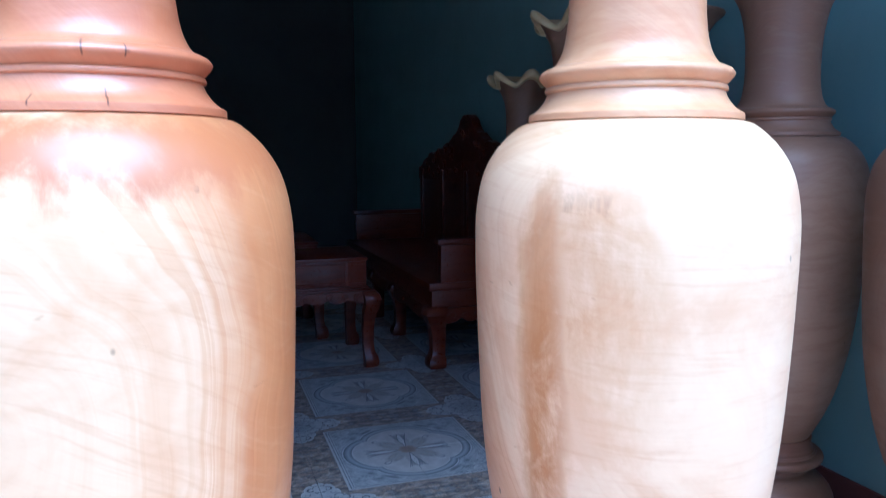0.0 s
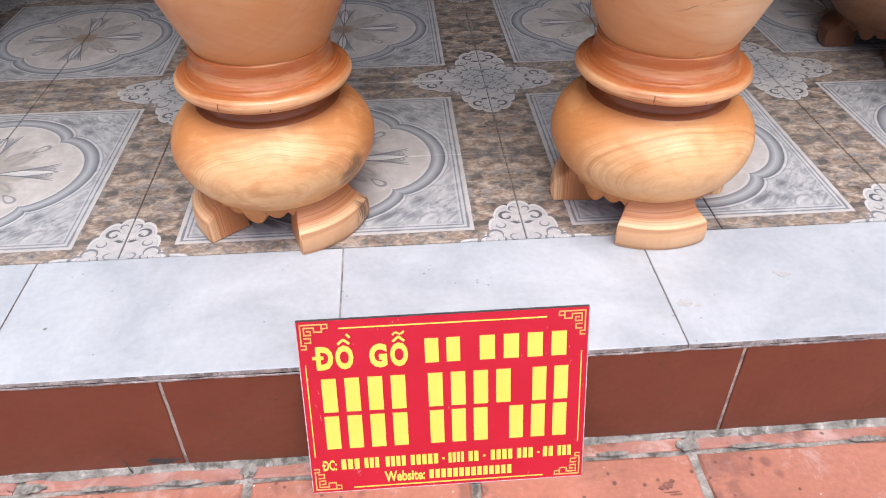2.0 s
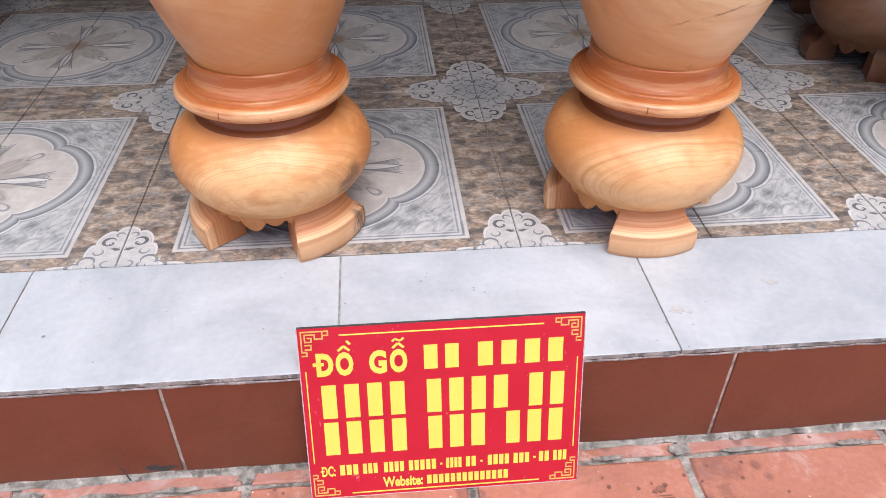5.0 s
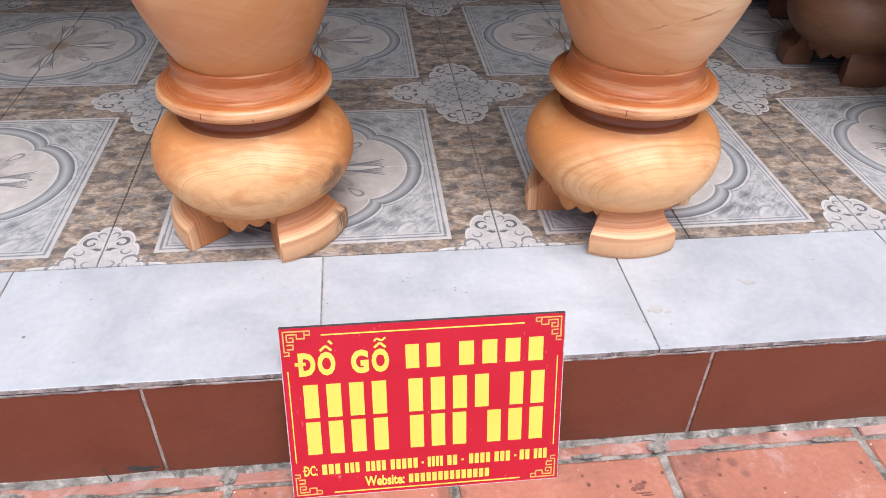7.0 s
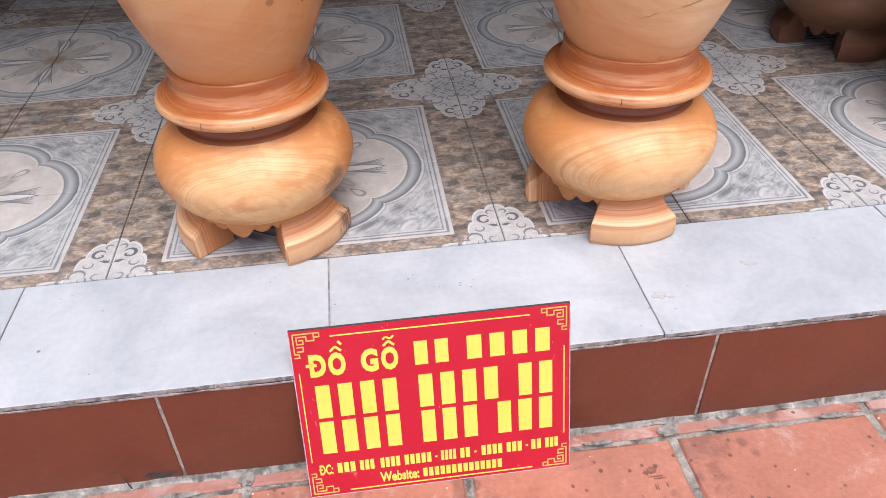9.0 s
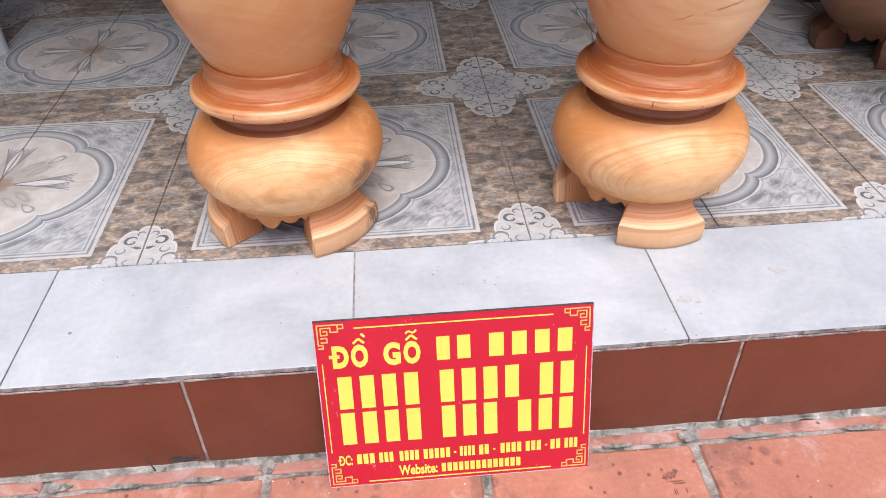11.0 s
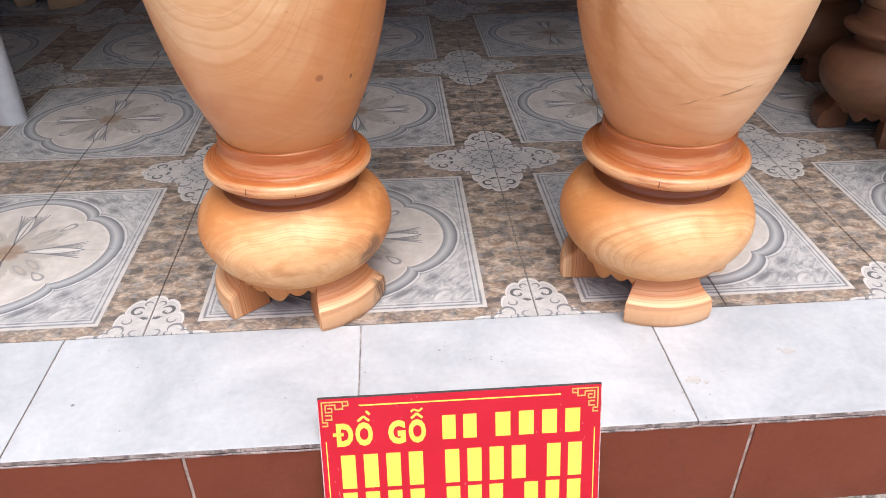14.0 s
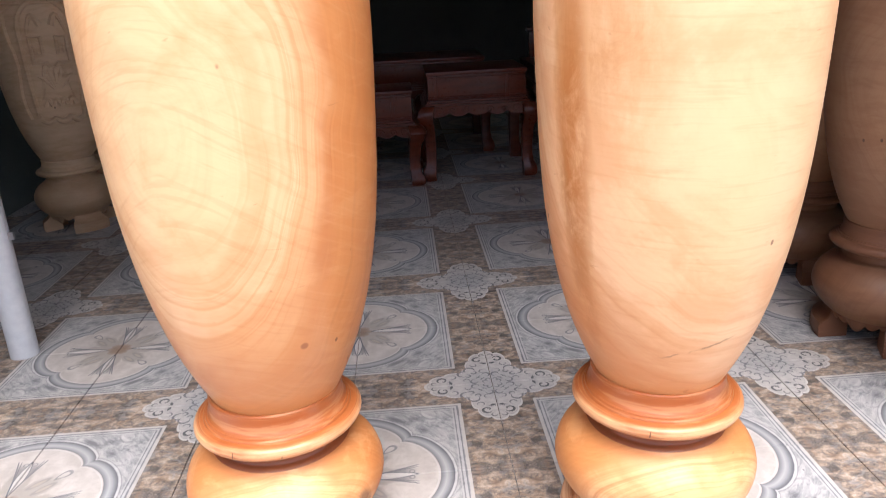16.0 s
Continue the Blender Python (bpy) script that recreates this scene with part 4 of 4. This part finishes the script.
def panelled_table(name, m, w, d, h, leg, label, category="table", group=""):
    """A lacquered table: moulded top, panelled case, scrolled aprons, four cabriole legs. Origin at the front left foot corner."""
    t = thing(name, m, label, category, group)
    g = 0.055
    part("top", box(g - 0.008, w - g + 0.008, g - 0.008, d - g + 0.008, h - 0.022, h, 0.006), rosewood, t, smooth=True)
    case = part("case", box(g, w - g, g, d - g, leg + 0.03, h - 0.022, 0.004), rosewood, t, smooth=True)
    for out, z0, z1 in ((0.020, leg, leg + 0.016), (0.010, leg + 0.016, leg + 0.030)):
        part("moulding", box(g - out, w - g + out, g - out, d - g + out, z0, z1, 0.005), rosewood, t, smooth=True)
    for px in (g + 0.034, w - g - 0.12):
        part("stile", box(px, px + 0.022, g - 0.004, g + 0.012, leg + 0.032, h - 0.024, 0.003), rosewood, case, smooth=True)
    for pz in (leg + 0.040, leg + 0.050, h - 0.036):
        part("bead", tube([(g + 0.004, g - 0.001, pz), (w - g - 0.004, g - 0.001, pz)], 0.0035), rosewood, case, smooth=True)
    part("apron", scroll_apron(w - 0.12, 0.075), rosewood, t, smooth=True, m=pose(w / 2, 0.030, leg + 0.004))
    part("apron", scroll_apron(w - 0.12, 0.075), rosewood, t, smooth=True, m=pose(w / 2, d - 0.030, leg + 0.004, 0, 0, 180))
    for sx in (-1, 1):
        part("apron", scroll_apron(d - 0.12, 0.075), rosewood, t, smooth=True, m=pose(w / 2 + sx * (w / 2 - 0.030), d / 2, leg + 0.004, 0, 0, 90 * sx))
        for sy in (-1, 1):
            part("leg", cabriole(leg + 0.004, 0.088, sx, sy), rosewood, t, smooth=True, m=pose(w / 2 + sx * (w / 2 - 0.05), d / 2 + sy * (d / 2 - 0.05), 0))
    return t


panelled_table("side_table", pose(-0.11, 3.20, 0), 0.68, 0.62, 0.628, 0.435, "dark red lacquered side table with curved carved legs", group="lacquered tables")
panelled_table("stool", pose(-0.70, 3.12, 0), 0.60, 0.5, 0.545, 0.345, "dark red lacquered low stool with curved legs", "stool")
panelled_table("coffee_table", pose(-1.05, 3.95, 0), 1.46, 0.75, 0.64, 0.44, "long dark red lacquered table behind the side table", group="lacquered tables")


def sofa(m, length, depth):
    """A carved bench that faces -x; origin at its near front foot, its length along y."""
    s = thing("carved_sofa", m, "dark rosewood sofa with a carved crested back along the wall", "sofa")
    part("seat", box(0.0, depth, 0.0, length, 0.445, 0.49, 0.01), rosewood, s, smooth=True)
    part("seat_frame", box(0.02, depth - 0.02, 0.02, length - 0.02, 0.345, 0.445, 0.006), rosewood, s, smooth=True)
    part("apron", scroll_apron(length - 0.16, 0.10), rosewood, s, smooth=True, m=pose(0.02, length / 2, 0.345, 0, 0, -90))
    part("apron", scroll_apron(depth - 0.16, 0.10), rosewood, s, smooth=True, m=pose(depth / 2, 0.02, 0.345))
    for sx in (-1, 1):
        for sy in (-1, 1):
            part("leg", cabriole(0.355, 0.115, sx, sy), rosewood, s, smooth=True, m=pose(depth / 2 + sx * (depth / 2 - 0.06), length / 2 + sy * (length / 2 - 0.06), 0))
    for y0 in (0.88, length - 0.88):
        part("leg", cabriole(0.355, 0.10, -1, 0), rosewood, s, smooth=True, m=pose(0.06, y0, 0))
    for y0 in (0.0, length - 0.07):
        arm = box(0.07, depth - 0.05, y0, y0 + 0.06, 0.49, 0.70, 0.006)
        panel = part("arm_panel", arm, rosewood, s, smooth=True)
        part("arm_rail", box(0.05, depth - 0.04, y0 - 0.01, y0 + 0.07, 0.70, 0.735, 0.012), rosewood, panel, smooth=True)
    back = box(depth - 0.07, depth - 0.02, 0.05, length - 0.05, 0.49, 1.02, 0.006)
    rear = part("back_panel", back, rosewood, s, smooth=True)
    for k in range(5):
        y0 = 0.06 + (length - 0.12 - 0.06) * k / 4
        part("back_post", box(depth - 0.085, depth - 0.01, y0, y0 + 0.06, 0.49, 1.08, 0.008), rosewood, rear, smooth=True)
    ys = np.linspace(-length / 2, length / 2, 81)
    hump = [(y, 1.02 + 0.16 + 0.16 * math.exp(-(y / 0.55) ** 2) + 0.13 * math.exp(-(y / 0.17) ** 2) + 0.018 * math.sin(17 * y) ** 2 + 0.012 * math.sin(41 * y) ** 2 - 0.11 * max(0.0, abs(y) / (length / 2) - 0.75) * 4) for y in ys]
    crest = prism([(ys[-1], 1.0), (ys[0], 1.0)] + hump, -0.03, 0.03)
    rnd = random.Random(5)
    for k in range(46):
        y = rnd.uniform(-length * 0.46, length * 0.46)
        top = float(np.interp(y, ys, [h for _, h in hump])) - 0.03
        z = rnd.uniform(1.03, max(1.04, top))
        r = rnd.uniform(0.018, 0.04)
        t0 = rnd.uniform(0, 6.28)
        tube([(y + r * (1 - 0.7 * t) * math.cos(t0 + 6 * t), -0.032, z + r * (1 - 0.7 * t) * math.sin(t0 + 6 * t)) for t in np.linspace(0, 1, 12)], 0.008, 5, crest)
    part("crest", crest, rosewood, rear, smooth=True, m=pose(depth - 0.045, length / 2, 0, 0, 0, -90))
    return s


sofa(pose(0.82, 3.04, 0), 2.36, 0.72)


# ---------------------------------------------------------------- sign against the step
SW, SH = 0.477, 0.336
sign_lean = math.degrees(math.atan2(0.0735, 0.245))
sign = thing("sign_board", pose(-0.187, -0.325, YARD, 90 - sign_lean, 0, 0), "red shop sign board with yellow print, leaning on the step", "sign")
part("board", box(-SW / 2, SW / 2, 0.0, SH, -0.0065, -0.0012, 0.0008), sign_edge, sign, "dark edged board")
face = part("face", box(-SW / 2 + 0.0012, SW / 2 - 0.0012, 0.0012, SH - 0.0012, -0.0013, 0.0), sign_red, sign, "glossy red printed face")


for x0, x1, y0, y1 in ((-SW / 2 - 0.0006, -SW / 2 + 0.0010, 0.004, SH - 0.003), (SW / 2 - 0.0010, SW / 2 + 0.0006, 0.004, SH - 0.003), (-SW / 2 + 0.001, SW / 2 - 0.001, -0.0004, 0.0012)):
    part("worn_edge", box(x0, x1, y0, y1, -0.005, 0.0003), sign_worn, sign, "pale worn edge")


def flat_box(u0, u1, v0, v1, bm):
    """A raised bar on the sign; u from its left edge and v from its top, both as parts of its size."""
    return box((u0 - 0.5) * SW, (u1 - 0.5) * SW, (1 - v1) * SH, (1 - v0) * SH, 0.0, 0.0006, 0.0, bm)


def bars(name, spans, v0, v1, label):
    for u0, u1 in spans:
        part(name, flat_box(u0, u1, v0, v1, bmesh.new()), sign_yellow, face, label)


def lettering(text, u0, u1, v0, v1, heavy, cap=0.72):
    """Words set into the box u0..u1; v0..v1 holds the capitals."""
    cu = bpy.data.curves.new("lettering", "FONT")
    cu.body, cu.size, cu.offset, cu.extrude = text, 1.0, heavy, 0.0
    cu.resolution_u = 3
    tmp = bpy.data.objects.new("lettering", cu)
    scene.collection.objects.link(tmp)
    bpy.context.view_layer.update()
    me = bpy.data.meshes.new_from_object(tmp.evaluated_get(bpy.context.evaluated_depsgraph_get()))
    bpy.data.objects.remove(tmp)
    co = np.empty(len(me.vertices) * 3)
    me.vertices.foreach_get("co", co)
    co = co.reshape(-1, 3)
    lo, hi = co.min(0), co.max(0)
    sx = (u1 - u0) * SW / (hi[0] - lo[0])
    sy = (v1 - v0) * SH / cap
    co[:, 0] = (u0 - 0.5) * SW + (co[:, 0] - lo[0]) * sx
    co[:, 1] = (1 - v1) * SH + co[:, 1] * sy
    co[:, 2] = 0.0006
    me.vertices.foreach_set("co", co.ravel())
    me.materials.append(sign_yellow)
    me.name = "lettering"
    return part("lettering", me, None, face)


def split(span, n, fill=0.64):
    """n bars of equal width in a span."""
    w = (span[1] - span[0]) / n
    return [(span[0] + w * k + w * (1 - fill) / 2, span[0] + w * (k + 1) - w * (1 - fill) / 2) for k in range(n)]


lettering("D", 0.058, 0.117, 0.142, 0.260, 0.055)
part("lettering", flat_box(0.046, 0.084, 0.192, 0.210, bmesh.new()), sign_yellow, face)
lettering("O", 0.124, 0.186, 0.142, 0.260, 0.055)
lettering("G", 0.239, 0.301, 0.142, 0.260, 0.055)
lettering("O", 0.311, 0.373, 0.142, 0.260, 0.055)


def accent(points, wide):
    """A stroke of an accent over a capital, along points in parts of the sign."""
    half = [((u - 0.5) * SW, (1 - v) * SH) for u, v in points]
    bm = bmesh.new()
    for (ax, ay), (bx, by) in zip(half, half[1:]):
        n = Vector((ay - by, bx - ax)).normalized() * wide
        bm.faces.new([bm.verts.new((px, py, 0.0006)) for px, py in ((ax - n.x, ay - n.y), (bx - n.x, by - n.y), (bx + n.x, by + n.y), (ax + n.x, ay + n.y))])
    bmesh.ops.recalc_face_normals(bm, faces=bm.faces)
    part("lettering", bm, sign_yellow, face)


accent(((0.135, 0.132), (0.155, 0.106), (0.175, 0.132)), 0.0022)
accent(((0.166, 0.078), (0.178, 0.098)), 0.0022)
accent(((0.322, 0.132), (0.342, 0.106), (0.362, 0.132)), 0.0022)
accent(((0.322, 0.096), (0.332, 0.082), (0.350, 0.094), (0.362, 0.078)), 0.0018)
bars("word_bar", split((0.417, 0.566), 2) + split((0.605, 0.939), 4), 0.126, 0.260, "plain yellow bars for a name")
bars("figure_bar", split((0.053, 0.373), 4) + split((0.423, 0.743), 4) + split((0.792, 0.947), 2), 0.320, 0.512, "plain yellow bars for a row of figures")
bars("figure_bar", split((0.052, 0.374), 4) + split((0.425, 0.660), 3) + split((0.710, 0.946), 3), 0.536, 0.731, "plain yellow bars for a row of figures")
lettering("DC:", 0.045, 0.094, 0.798, 0.860, 0.03)
part("lettering", flat_box(0.041, 0.055, 0.825, 0.833, bmesh.new()), sign_yellow, face)
bars("word_bar", split((0.108, 0.180), 3, 0.75) + split((0.192, 0.250), 3, 0.75) + split((0.269, 0.347), 4, 0.75) + split((0.360, 0.466), 5, 0.75) + split((0.499, 0.560), 4, 0.75) + split((0.572, 0.614), 2, 0.75)
     + split((0.654, 0.739), 4, 0.75) + split((0.751, 0.815), 3, 0.75) + split((0.847, 0.890), 2, 0.75) + split((0.902, 0.956), 3, 0.75), 0.798, 0.860, "small plain yellow bars")
bars("dash", [(0.478, 0.487), (0.628, 0.637), (0.828, 0.837)], 0.826, 0.836, "")
lettering("Website:", 0.265, 0.413, 0.889, 0.951, 0.035)
bars("word_bar", split((0.426, 0.736), 14, 0.75), 0.897, 0.951, "small plain yellow bars")
for u0, u1, v0, v1 in ((0.142, 0.853, 0.042, 0.049), (0.150, 0.852, 0.973, 0.980), (0.0185, 0.0225, 0.238, 0.777), (0.9755, 0.9795, 0.241, 0.778)):
    part("rule", flat_box(u0, u1, v0, v1, bmesh.new()), sign_yellow, face)


def fret(flip_u, flip_v):
    """A stepped key pattern in a corner of the sign."""
    bm = bmesh.new()
    w, h = 0.0048, 0.007
    path = ((0.014, 0.150, 0.030, 0.150), (0.030, 0.150, 0.030, 0.130), (0.014, 0.130, 0.030, 0.130), (0.014, 0.020, 0.014, 0.130), (0.014, 0.020, 0.105, 0.020), (0.105, 0.020, 0.105, 0.042), (0.086, 0.042, 0.105, 0.042),
            (0.086, 0.020, 0.086, 0.060), (0.060, 0.060, 0.086, 0.060), (0.060, 0.036, 0.060, 0.060), (0.026, 0.036, 0.060, 0.036), (0.026, 0.036, 0.026, 0.075), (0.026, 0.075, 0.048, 0.075), (0.048, 0.054, 0.048, 0.075),
            (0.036, 0.054, 0.048, 0.054), (0.026, 0.092, 0.046, 0.092), (0.046, 0.092, 0.046, 0.116), (0.026, 0.116, 0.046, 0.116))
    for u0, v0, u1, v1 in path:
        a, b = min(u0, u1) - w / 2, max(u0, u1) + w / 2
        c, d = min(v0, v1) - h / 2, max(v0, v1) + h / 2
        if flip_u:
            a, b = 1 - b, 1 - a
        if flip_v:
            c, d = 1 - d, 1 - c
        flat_box(a, b, c, d, bm)
    part("corner_fret", bm, sign_gold, face, "gold key pattern")


for fu in (False, True):
    for fv in (False, True):
        fret(fu, fv)



# ---------------------------------------------------------------- tiles, slabs and pavers
def tile_mesh(name, x0, x1, y0, y1, thick, material, bevel, wobble=0.0, seed=0):
    """A low tile with bevelled upper edges; wobble: chipped, uneven edges."""
    bm = bmesh.new()
    rnd = random.Random(seed)

    def ring(inset, z, k):
        pts = []
        n = k
        for (ax, ay), (bx, by) in (((x0, y0), (x1, y0)), ((x1, y0), (x1, y1)), ((x1, y1), (x0, y1)), ((x0, y1), (x0, y0))):
            for i in range(n):
                pts.append((ax + (bx - ax) * i / n, ay + (by - ay) * i / n))
        cx, cy = (x0 + x1) / 2, (y0 + y1) / 2
        return [bm.verts.new((px + (inset + rnd.uniform(0, wobble)) * (1 if px < cx - 1e-6 else -1 if px > cx + 1e-6 else 0) * (abs(px - cx) > (x1 - x0) / 2 - 1e-5),
                              py + (inset + rnd.uniform(0, wobble)) * (1 if py < cy else -1) * (abs(py - cy) > (y1 - y0) / 2 - 1e-5), z)) for px, py in pts]
    k = 10 if wobble else 1
    a, b, c = ring(0.0, -thick, k), ring(0.0, -bevel, k), ring(bevel, 0.0, k)
    for lo, hi in ((a, b), (b, c)):
        for i in range(len(lo)):
            j = (i + 1) % len(lo)
            bm.faces.new((lo[i], lo[j], hi[j], hi[i]))
    if wobble:
        mid = [bm.verts.new((x0 + (x1 - x0) * (i + 0.5) / k, (y0 + y1) / 2, 0.0)) for i in range(k)]
        n = len(c)
        for i in range(n):
            near = lambda v: min(mid, key=lambda m: abs(m.co.x - v.co.x))
            p, q = near(c[i]), near(c[(i + 1) % n])
            bm.faces.new((c[i], c[(i + 1) % n], p) if p is q else (c[i], c[(i + 1) % n], q, p))
    else:
        bm.faces.new(c)
    bm.normal_update()
    if isinstance(material, tuple):
        for f in bm.faces:
            f.material_index = 1 if abs(f.normal.z) < 0.3 else 0
    return mesh_of(bm, name, material)


GAP = 0.0013
cache = {}
T = 0.4
nx0, nx1 = math.floor(WEST / T), math.ceil(EAST / T)
for j in range(0, math.ceil(DEEP / T)):
    for i in range(nx0, nx1):
        mx, my = 2 * T * round((i + 0.5) / 2 + (0.01 if i % 2 else -0.01)), 2 * T * round((j + 0.5) / 2 + (0.01 if j % 2 else -0.01))
        x0, x1 = max(i * T, WEST) + GAP, min((i + 1) * T, EAST) - GAP
        y0, y1 = max(j * T, SEAM) + GAP, min((j + 1) * T, DEEP) - GAP
        if x1 - x0 < 0.02 or y1 - y0 < 0.02:
            continue
        key = tuple(round(v, 4) for v in (x0 - mx, x1 - mx, y0 - my, y1 - my))
        if key not in cache:
            cache[key] = tile_mesh("tile", *key, 0.008, tile_print, 0.0012)
        part("tile", cache[key], None, floor, m=pose(mx, my, random.uniform(-0.0003, 0.0003)))

SLAB = 0.588
for k in range(-7, 6):
    x0 = 0.224 + k * SLAB
    me = tile_mesh("slab", 0.0013, SLAB - 0.0013, EDGE - 0.0005, SEAM - 0.0018, 0.010, (white_slab, plaster_edge), 0.0012)
    part("slab", me, None, threshold, m=pose(x0, 0, random.uniform(-0.0004, 0.0004)))
lip = bmesh.new()
rows = []
for k in range(900):
    x0 = -4.4 + k * 0.0088
    a, c = noise.noise((x0 * 16, 5.1, 0)), noise.noise((x0 * 60, 1.7, 0))
    out, low = 0.0015 + 0.0015 * a + 0.0012 * c, -0.0165 - 0.002 * noise.noise((x0 * 22, 8.3, 0)) - 0.0012 * c
    rows.append([lip.verts.new(p) for p in ((x0, EDGE - out, -0.0105), (x0, EDGE - out - 0.0006, (low - 0.0105) / 2), (x0, EDGE - out * 0.6, low), (x0, EDGE + 0.008, low))])
for a, c in zip(rows, rows[1:]):
    for i in range(3):
        lip.faces.new((a[i], a[i + 1], c[i + 1], c[i]))
part("mortar_line", lip, plaster_edge, threshold)

RT = 0.4925
for k in range(-8, 7):
    x0 = -0.657 + k * RT
    me = tile_mesh("riser_tile", 0.0028, RT - 0.0028, YARD + 0.006, -0.0145, 0.012, brown_riser, 0.0015, 0.0008, k)
    part("riser_tile", me, None, step_riser, m=Matrix.Translation((x0, EDGE, 0)) @ pose(0, 0, 0, 90, 0, 0))
part("joint_backing", box(-4.4, 3.4, EDGE + 0.0035, EDGE + 0.03, -0.26, -0.012), riser_joint, step_riser)

# a dried twig and a tar smear at the foot of the step
twig = thing("twig", pose(-0.752, EDGE - 0.010, YARD + 0.004), "short dark dry twig at the foot of the step", "twig")
part("stem", tube([(0, 0, 0), (-0.004, 0.002, 0.012), (-0.007, 0.004, 0.022), (-0.013, 0.005, 0.034)], 0.0014, 6, None, [1.0, 0.9, 0.8, 0.4]), twig_bark, twig, smooth=True)
smear = thing("tar_smear", pose(-0.700, EDGE - 0.0006, YARD + 0.021), "dried black tar smear on the brown riser", "stain")
part("smear", prism([((0.026 + 0.006 * math.sin(3 * t + 1) + 0.004 * math.sin(7 * t)) * math.cos(t), (0.0075 + 0.0025 * math.sin(4 * t)) * math.sin(t)) for t in np.linspace(0, 6.1, 30)], -0.0004, 0.0004), twig_bark, smear)

# mortar smeared over the edges of the strip, and a dark stain on a paver
def blots(name, m, spots, material, label, category):
    """Thin uneven patches on a surface; spots: (x, y, half length, half width)."""
    st = thing(name, m, label, category)
    for k, (bx, by, rx, ry) in enumerate(spots):
        rim = []
        for t in np.linspace(0, 2 * math.pi, 22, endpoint=False):
            f = 1 + 0.55 * noise.noise((2.2 * math.cos(t) + k * 3.7, 2.2 * math.sin(t), k * 1.3))
            rim.append((bx + rx * f * math.cos(t), -by - ry * f * math.sin(t)))
        part("patch", prism(rim, -0.0012, 0.0), material, st, m=pose(0, 0, 0, 90, 0, 0))
    return st


P = 0.405
joint = 0.0068
fillet = bmesh.new()
rows = []
for k in range(700):
    x0 = -4.4 + k * 0.0112
    a, c = noise.noise((x0 * 9, 0.3, 0)), noise.noise((x0 * 31, 7.3, 0))
    h, out = 0.007 + 0.005 * a + 0.003 * c, 0.011 + 0.007 * noise.noise((x0 * 11, 3.1, 0)) + 0.004 * c
    rows.append([fillet.verts.new(p) for p in ((x0, EDGE - out, YARD + 0.0004), (x0, EDGE - out * 0.55, YARD + h * 0.28), (x0, EDGE - 0.003, YARD + h), (x0, EDGE + 0.004, YARD + h + 0.001))])
for a, c in zip(rows, rows[1:]):
    for i in range(3):
        fillet.faces.new((a[i], c[i], c[i + 1], a[i + 1]))
part("mortar_fillet", fillet, mortar, pavement, smooth=True)
for k in range(-10, 8):
    x0 = -0.545 + k * P
    me = tile_mesh("paver_strip", joint, P - joint, -0.284, EDGE - 0.005, 0.02, paver_limed, 0.003, 0.002, 50 + k)
    part("paver_strip", me, None, pavement, m=pose(x0, 0, random.uniform(-0.001, 0.001)) @ Matrix.Translation((0, 0, YARD)))
    for r in range(5):
        me = tile_mesh("paver", joint, P - joint, -P + joint, -joint, 0.02, paver, 0.004, 0.003, 90 + k * 10 + r)
        part("paver", me, None, pavement, m=pose(x0, -0.285 - r * P, YARD + random.uniform(-0.0015, 0.0015)))

blots("floor_stain", pose(0.198, -0.362, YARD + 0.0020), ((0, 0.004, 0.009, 0.007), (0.010, 0.012, 0.005, 0.004), (-0.012, 0.000, 0.005, 0.004), (0.004, -0.010, 0.013, 0.0012), (0.010, -0.015, 0.011, 0.0010), (-0.004, -0.032, 0.0008, 0.006), (0.000, -0.032, 0.0008, 0.006), (0.018, -0.030, 0.0008, 0.005), (-0.014, 0.016, 0.003, 0.003)), stain_brown, "dark dried stain on a terracotta paver", "stain")
blots("mortar_splash", pose(0, 0, YARD + 0.0028), ((-0.925, -0.278, 0.026, 0.010), (-0.80, -0.287, 0.040, 0.005), (-0.66, -0.286, 0.035, 0.006), (-0.545, -0.270, 0.015, 0.014), (0.12, -0.285, 0.030, 0.005), (0.262, -0.275, 0.024, 0.014), (0.38, -0.286, 0.045, 0.005), (0.60, -0.288, 0.030, 0.006)), mortar, "pale mortar smeared along the paver joint", "mortar")
blots("slab_stain", pose(0, 0, 0.0007), ((0.461, -0.087, 0.014, 0.007), (0.446, -0.079, 0.005, 0.003), (0.252, -0.150, 0.013, 0.010), (0.272, -0.158, 0.006, 0.004)), slab_dirt, "faint beige smudge on a white slab", "stain")
